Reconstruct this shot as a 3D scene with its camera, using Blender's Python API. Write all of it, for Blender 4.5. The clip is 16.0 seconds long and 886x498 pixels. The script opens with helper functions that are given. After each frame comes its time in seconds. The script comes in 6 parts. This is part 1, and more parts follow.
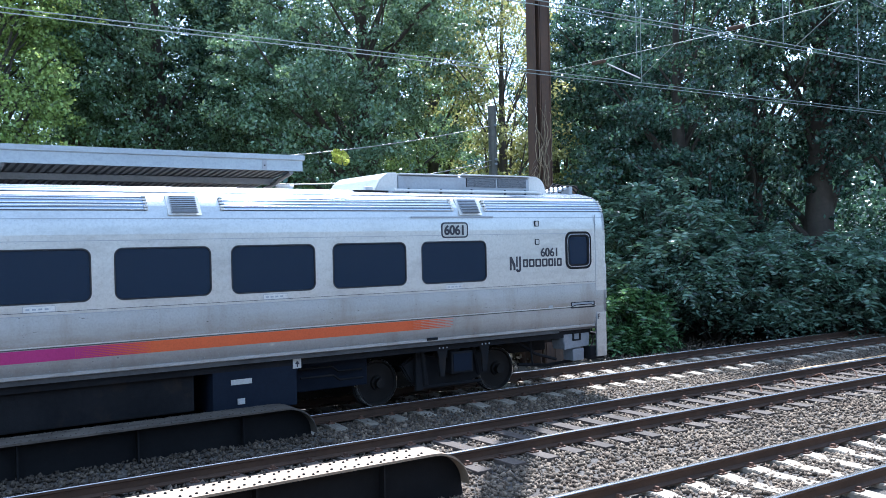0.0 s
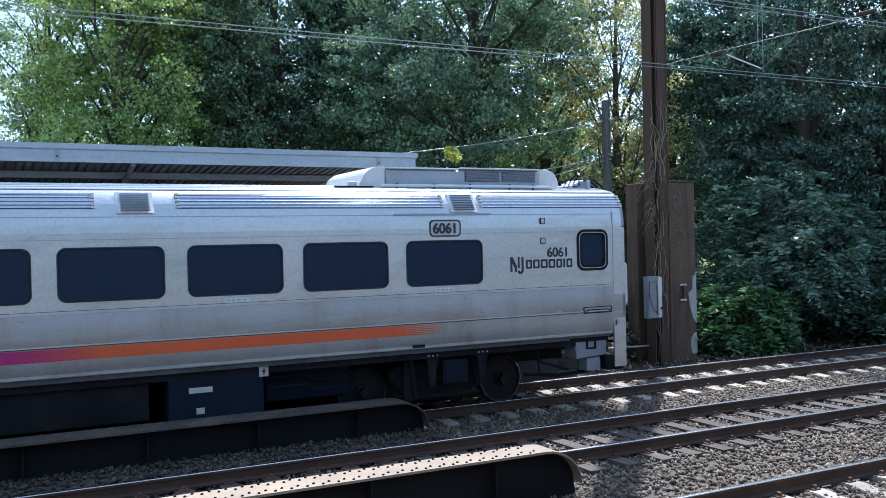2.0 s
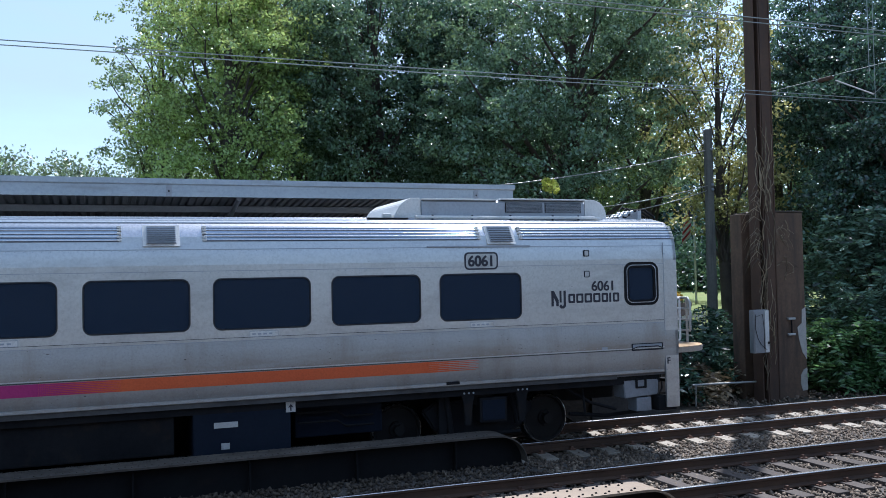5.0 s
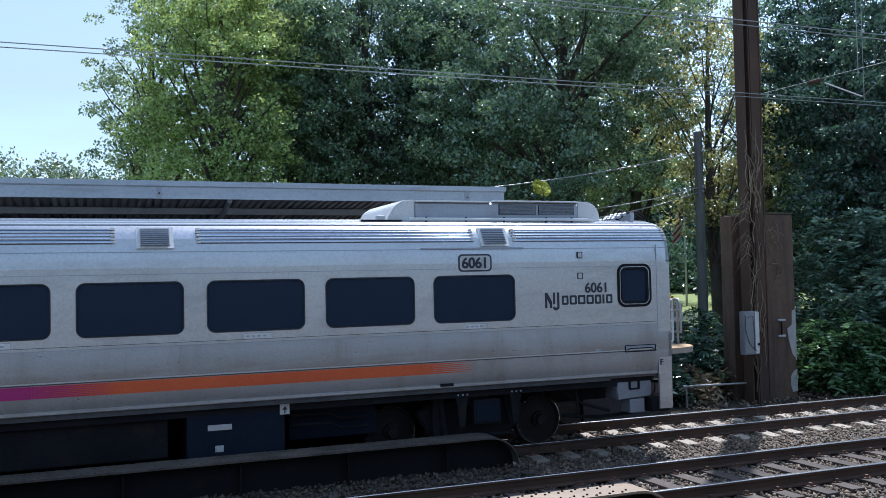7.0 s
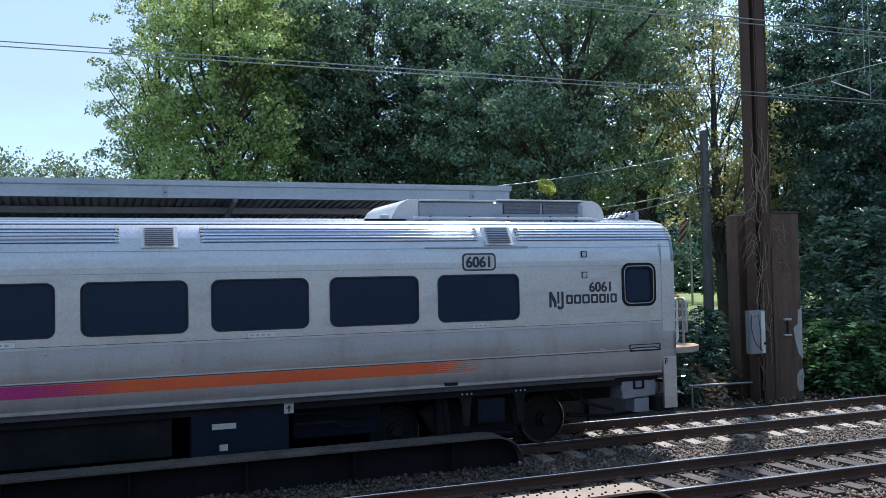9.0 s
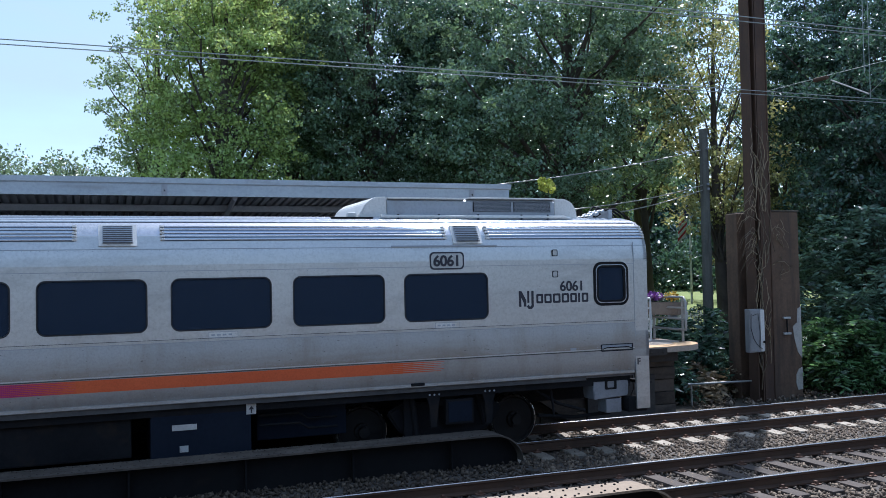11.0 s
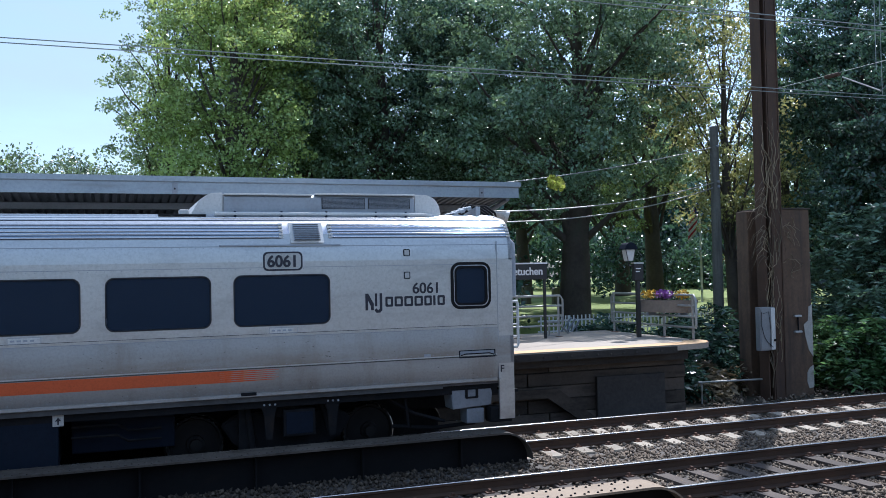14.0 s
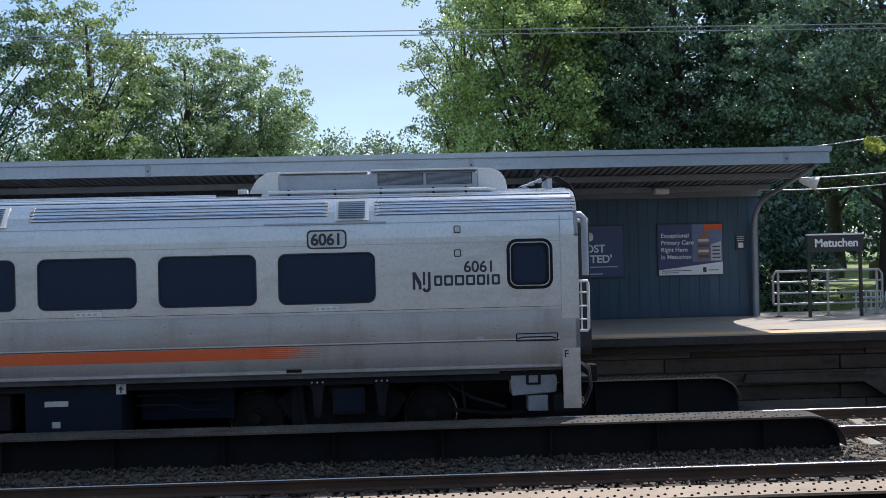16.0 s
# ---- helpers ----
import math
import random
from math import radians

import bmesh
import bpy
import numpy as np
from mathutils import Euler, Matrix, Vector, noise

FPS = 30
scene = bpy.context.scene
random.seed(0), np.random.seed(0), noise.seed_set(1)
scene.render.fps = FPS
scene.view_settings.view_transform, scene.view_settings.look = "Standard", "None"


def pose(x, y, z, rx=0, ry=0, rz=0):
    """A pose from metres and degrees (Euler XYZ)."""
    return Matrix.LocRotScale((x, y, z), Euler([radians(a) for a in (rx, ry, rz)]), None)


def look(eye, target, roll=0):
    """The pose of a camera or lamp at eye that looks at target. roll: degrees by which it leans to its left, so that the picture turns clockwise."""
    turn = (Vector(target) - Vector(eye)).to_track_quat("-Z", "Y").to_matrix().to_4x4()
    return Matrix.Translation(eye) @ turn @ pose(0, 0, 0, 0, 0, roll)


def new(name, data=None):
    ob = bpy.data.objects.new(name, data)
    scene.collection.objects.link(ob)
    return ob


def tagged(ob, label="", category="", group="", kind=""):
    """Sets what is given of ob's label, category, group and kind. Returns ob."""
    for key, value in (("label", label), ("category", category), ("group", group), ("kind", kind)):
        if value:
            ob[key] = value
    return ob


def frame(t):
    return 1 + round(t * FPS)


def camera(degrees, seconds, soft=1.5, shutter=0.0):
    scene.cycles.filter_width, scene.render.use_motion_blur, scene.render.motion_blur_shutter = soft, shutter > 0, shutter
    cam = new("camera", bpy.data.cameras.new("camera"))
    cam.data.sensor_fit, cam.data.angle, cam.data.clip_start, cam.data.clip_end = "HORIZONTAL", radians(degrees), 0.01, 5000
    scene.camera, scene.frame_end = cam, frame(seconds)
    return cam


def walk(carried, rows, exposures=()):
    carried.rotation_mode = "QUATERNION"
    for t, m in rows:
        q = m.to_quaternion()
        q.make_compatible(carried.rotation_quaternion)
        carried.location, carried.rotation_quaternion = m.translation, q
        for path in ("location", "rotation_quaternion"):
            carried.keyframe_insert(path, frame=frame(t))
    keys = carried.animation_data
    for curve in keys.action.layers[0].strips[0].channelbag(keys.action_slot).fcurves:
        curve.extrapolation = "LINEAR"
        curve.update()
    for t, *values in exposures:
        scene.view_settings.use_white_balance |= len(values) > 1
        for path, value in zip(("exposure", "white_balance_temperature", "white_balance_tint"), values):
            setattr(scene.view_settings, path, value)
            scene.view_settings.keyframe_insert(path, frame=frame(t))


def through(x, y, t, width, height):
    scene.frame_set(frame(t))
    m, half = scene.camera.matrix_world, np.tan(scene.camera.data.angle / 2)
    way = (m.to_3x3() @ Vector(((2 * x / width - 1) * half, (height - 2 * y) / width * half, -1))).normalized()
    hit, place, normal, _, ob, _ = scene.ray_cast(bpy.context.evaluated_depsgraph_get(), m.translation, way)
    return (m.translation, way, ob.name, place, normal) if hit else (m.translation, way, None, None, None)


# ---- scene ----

# The tracks run along x, y leads across them, z = 0 is the rail head.
EYE = (0.0, 0.0, 2.9)
TRACK_Y = (14.75, 10.95, 6.95)
SUN = Vector((0.374, 0.40, 0.837))

# ---- camera ----
cam = camera(52.59, 16.0, soft=0.65)
PATH = [
    (0.0, -34.2, -0.39, 1.21), (0.5, -32.3, -0.43, 1.22), (1.0, -30.45, -0.42, 1.22), (1.5, -28.48, -0.41, 1.24),
    (2.0, -27.05, -0.45, 1.23), (2.5, -26.07, -0.49, 1.22), (3.0, -24.71, -0.49, 1.17), (3.5, -23.49, -0.49, 1.15),
    (4.0, -22.6, -0.49, 1.11), (4.2, -22.33, -0.49, 1.11), (4.3, -20.83, 1.72, 1.15), (4.5, -20.76, 1.70, 1.15),
    (7.0, -21.39, 1.83, 1.22), (7.5, -21.24, 1.84, 1.23), (8.0, -21.14, 1.84, 1.20), (8.5, -21.2, 1.80, 1.20),
    (9.0, -21.05, 1.78, 1.21), (11.5, -21.09, 1.66, 1.16), (12.0, -21.12, 1.78, 1.21), (12.5, -21.13, 1.74, 1.22),
    (13.0, -20.89, 1.71, 1.19), (13.5, -20.89, 1.68, 1.16), (14.0, -20.47, 1.55, 1.17), (14.5, -17.63, 0.94, 1.04),
    (14.6, -15.94, 0.78, 1.06), (14.7, -14.25, 0.62, 1.10), (14.8, -12.6, 0.45, 1.14),
    (15.0, -10.09, 0.21, 1.20), (15.5, -5.76, 0.17, 1.28), (16.0, -1.96, 0.20, 1.34)]
EXPOSURE = [(0.0, 1.4), (1.0, 1.12), (2.0, 0.84), (3.0, 0.62), (4.0, 0.47), (13.0, 0.44), (14.2, 0.44), (15.2, 0.36), (16.0, 0.32)]
walk(cam, [(t, pose(*EYE, 90 + pitch, roll, yaw)) for t, yaw, pitch, roll in PATH], [(t, e, 5220 if t < 2.5 else 5350 if t < 15 else 5620, 12 if t < 2.5 else 14) for t, e in EXPOSURE])

# ---- world and sun ----
world = bpy.data.worlds.new("sky")
scene.world = world
world.use_nodes = True
wn = world.node_tree
sky = wn.nodes.new("ShaderNodeTexSky")
sky.sky_type, sky.sun_disc = "NISHITA", False
sky.sun_elevation = math.asin(SUN.z)
sky.sun_rotation = math.atan2(SUN.x, SUN.y)
sky.air_density, sky.dust_density, sky.ozone_density = 1.0, 1.3, 1.2
veil = wn.nodes.new("ShaderNodeTexNoise")
veil.inputs["Scale"].default_value, veil.inputs["Detail"].default_value, veil.inputs["Roughness"].default_value = 2.2, 6, 0.55
stretch = wn.nodes.new("ShaderNodeMapping")
stretch.inputs["Scale"].default_value = (1, 1, 3.2)
wn.links.new(wn.nodes.new("ShaderNodeTexCoord").outputs["Generated"], stretch.inputs["Vector"])
wn.links.new(stretch.outputs[0], veil.inputs["Vector"])
thin = wn.nodes.new("ShaderNodeMapRange")
thin.inputs["From Min"].default_value, thin.inputs["From Max"].default_value, thin.inputs["To Min"].default_value, thin.inputs["To Max"].default_value = 0.4, 0.64, 0.12, 0.8
wn.links.new(veil.outputs["Fac"], thin.inputs["Value"])
cloud = wn.nodes.new("ShaderNodeMix")
cloud.data_type = "RGBA"
cloud.inputs["B"].default_value = (3.35, 3.95, 3.95, 1)
wn.links.new(thin.outputs[0], cloud.inputs["Factor"])
wn.links.new(sky.outputs["Color"], cloud.inputs["A"])
wn.links.new(cloud.outputs["Result"], wn.nodes["Background"].inputs["Color"])
wn.nodes["Background"].inputs["Strength"].default_value = 0.148
sun = new("sun", bpy.data.lights.new("sun", "SUN"))
sun.data.energy, sun.data.angle, sun.data.color = 5.0, radians(0.53), (1.0, 0.92, 0.8)
sun.matrix_world = look(SUN * 100, (0, 0, 0))


# ---- materials ----
def ramp(nt, fac, stops):
    r = nt.nodes.new("ShaderNodeValToRGB")
    while len(r.color_ramp.elements) < len(stops):
        r.color_ramp.elements.new(0.5)
    for e, (p, c) in zip(r.color_ramp.elements, stops):
        e.position, e.color = p, (*c, 1)
    nt.links.new(fac, r.inputs["Fac"])
    return r.outputs["Color"]


def noise_node(nt, co, scale, detail=4, rough=0.6):
    n = nt.nodes.new("ShaderNodeTexNoise")
    n.inputs["Scale"].default_value, n.inputs["Detail"].default_value, n.inputs["Roughness"].default_value = scale, detail, rough
    nt.links.new(co, n.inputs["Vector"])
    return n.outputs["Fac"]


def mixc(nt, fac, a, b, mode="MIX"):
    m = nt.nodes.new("ShaderNodeMix")
    m.data_type, m.blend_type = "RGBA", mode
    for sock, v in ((m.inputs["Factor"], fac), (m.inputs["A"], a), (m.inputs["B"], b)):
        if hasattr(v, "is_output"):
            nt.links.new(v, sock)
        elif isinstance(v, tuple):
            sock.default_value = (*v, 1)
        else:
            sock.default_value = v
    return m.outputs["Result"]


def surface(name, dark, light, big=0.6, fine=14.0, rough=(0.6, 0.85), metal=0.0, bump=0.3, stain=None, stain_scale=(1, 1, 1), stain_at=(0.52, 0.72), vary=0.0, spec=0.5):
    """A weathered surface: colour at two scales, stains stretched along one axis, rough patches and relief."""
    m = bpy.data.materials.new(name)
    m.use_nodes = True
    nt = m.node_tree
    b = nt.nodes["Principled BSDF"]
    tc = nt.nodes.new("ShaderNodeTexCoord").outputs["Object"]
    if vary:
        info = nt.nodes.new("ShaderNodeObjectInfo")
        off = nt.nodes.new("ShaderNodeVectorMath")
        off.operation = "MULTIPLY_ADD"
        comb = nt.nodes.new("ShaderNodeCombineXYZ")
        for k in range(3):
            nt.links.new(info.outputs["Random"], comb.inputs[k])
        off.inputs[1].default_value = (37, 53, 71)
        nt.links.new(comb.outputs[0], off.inputs[0])
        nt.links.new(tc, off.inputs[2])
        tc = off.outputs[0]
    n1, n2 = noise_node(nt, tc, big, 3), noise_node(nt, tc, fine, 5, 0.7)
    col = ramp(nt, n1, [(0.3, dark), (0.7, light)])
    mid = tuple((p + q) / 2 for p, q in zip(dark, light))
    col = mixc(nt, 0.45, col, ramp(nt, n2, [(0.28, tuple(v * 0.7 for v in dark)), (0.5, mid), (0.75, tuple(min(1, v * 1.12) for v in light))]))
    if stain:
        mp = nt.nodes.new("ShaderNodeMapping")
        mp.inputs["Scale"].default_value = stain_scale
        nt.links.new(tc, mp.inputs["Vector"])
        f = ramp(nt, noise_node(nt, mp.outputs[0], 1.0, 6, 0.65), [(stain_at[0], (0, 0, 0)), (stain_at[1], (0.85, 0.85, 0.85))])
        col = mixc(nt, f, col, stain)
    if vary:
        hv = nt.nodes.new("ShaderNodeHueSaturation")
        mr = nt.nodes.new("ShaderNodeMapRange")
        mr.inputs["To Min"].default_value, mr.inputs["To Max"].default_value = 1 - vary, 1 + vary
        nt.links.new(info.outputs["Random"], mr.inputs["Value"])
        nt.links.new(mr.outputs[0], hv.inputs["Value"])
        nt.links.new(col, hv.inputs["Color"])
        col = hv.outputs[0]
    nt.links.new(col, b.inputs["Base Color"])
    rr = nt.nodes.new("ShaderNodeMapRange")
    rr.inputs["From Min"].default_value, rr.inputs["From Max"].default_value = 0.3, 0.7
    rr.inputs["To Min"].default_value, rr.inputs["To Max"].default_value = rough
    nt.links.new(n2, rr.inputs["Value"])
    nt.links.new(rr.outputs[0], b.inputs["Roughness"])
    b.inputs["Metallic"].default_value = metal
    b.inputs["Specular IOR Level"].default_value = spec
    if bump:
        bp = nt.nodes.new("ShaderNodeBump")
        bp.inputs["Strength"].default_value, bp.inputs["Distance"].default_value = bump, 0.02
        nt.links.new(n2, bp.inputs["Height"])
        nt.links.new(bp.outputs[0], b.inputs["Normal"])
    return m


def leaf_material(name, dark, light, glow, through=0.26, rough=0.2):
    """Leaves: every leaf has its own shade and a waxy gloss, part of the light goes through."""
    m = bpy.data.materials.new(name)
    m.use_nodes = True
    nt = m.node_tree
    b, out = nt.nodes["Principled BSDF"], nt.nodes["Material Output"]
    geo = nt.nodes.new("ShaderNodeNewGeometry")
    tc = nt.nodes.new("ShaderNodeTexCoord").outputs["Object"]
    n = noise_node(nt, tc, 0.35, 3)
    f = nt.nodes.new("ShaderNodeMath")
    f.operation = "MULTIPLY_ADD"
    nt.links.new(geo.outputs["Random Per Island"], f.inputs[0])
    f.inputs[1].default_value = 0.9
    nt.links.new(n, f.inputs[2])
    col = ramp(nt, f.outputs[0], [(0.5, tuple(v * 0.6 for v in dark)), (0.9, light), (1.3, tuple(min(1, v * 2.0) for v in light))])
    nt.links.new(col, b.inputs["Base Color"])
    b.inputs["Roughness"].default_value = rough
    b.inputs["Specular IOR Level"].default_value = 0.8
    tr = nt.nodes.new("ShaderNodeBsdfTranslucent")
    nt.links.new(mixc(nt, 0.6, col, glow, "MIX"), tr.inputs["Color"])
    mx = nt.nodes.new("ShaderNodeMixShader")
    mx.inputs[0].default_value = through
    nt.links.new(b.outputs[0], mx.inputs[1])
    nt.links.new(tr.outputs[0], mx.inputs[2])
    nt.links.new(mx.outputs[0], out.inputs["Surface"])
    return m


def glass_material(name, tint, rough=0.03):
    """Tinted thin glass: a mirror at grazing angles, a dark filter straight on, with reflected sky painted in as blue.
    """
    m = bpy.data.materials.new(name)
    m.use_nodes = True
    nt = m.node_tree
    out = nt.nodes["Material Output"]
    nt.nodes.remove(nt.nodes["Principled BSDF"])
    clear, sky_film, gloss = (nt.nodes.new("ShaderNodeBsdf" + k) for k in ("Transparent", "Diffuse", "Glossy"))
    inner, mx, fr = nt.nodes.new("ShaderNodeMixShader"), nt.nodes.new("ShaderNodeMixShader"), nt.nodes.new("ShaderNodeFresnel")
    clear.inputs["Color"].default_value = (*tint, 1)
    # Blue diffuse colour stands in for the sky's reflection on the panes.
    sky_film.inputs["Color"].default_value = (0.031, 0.048, 0.08, 1)
    gloss.inputs["Roughness"].default_value = rough
    inner.inputs[0].default_value = 0.7
    fr.inputs["IOR"].default_value = 1.55
    nt.links.new(clear.outputs[0], inner.inputs[1])
    nt.links.new(sky_film.outputs[0], inner.inputs[2])
    nt.links.new(fr.outputs[0], mx.inputs[0])
    nt.links.new(inner.outputs[0], mx.inputs[1])
    nt.links.new(gloss.outputs[0], mx.inputs[2])
    nt.links.new(mx.outputs[0], out.inputs["Surface"])
    return m


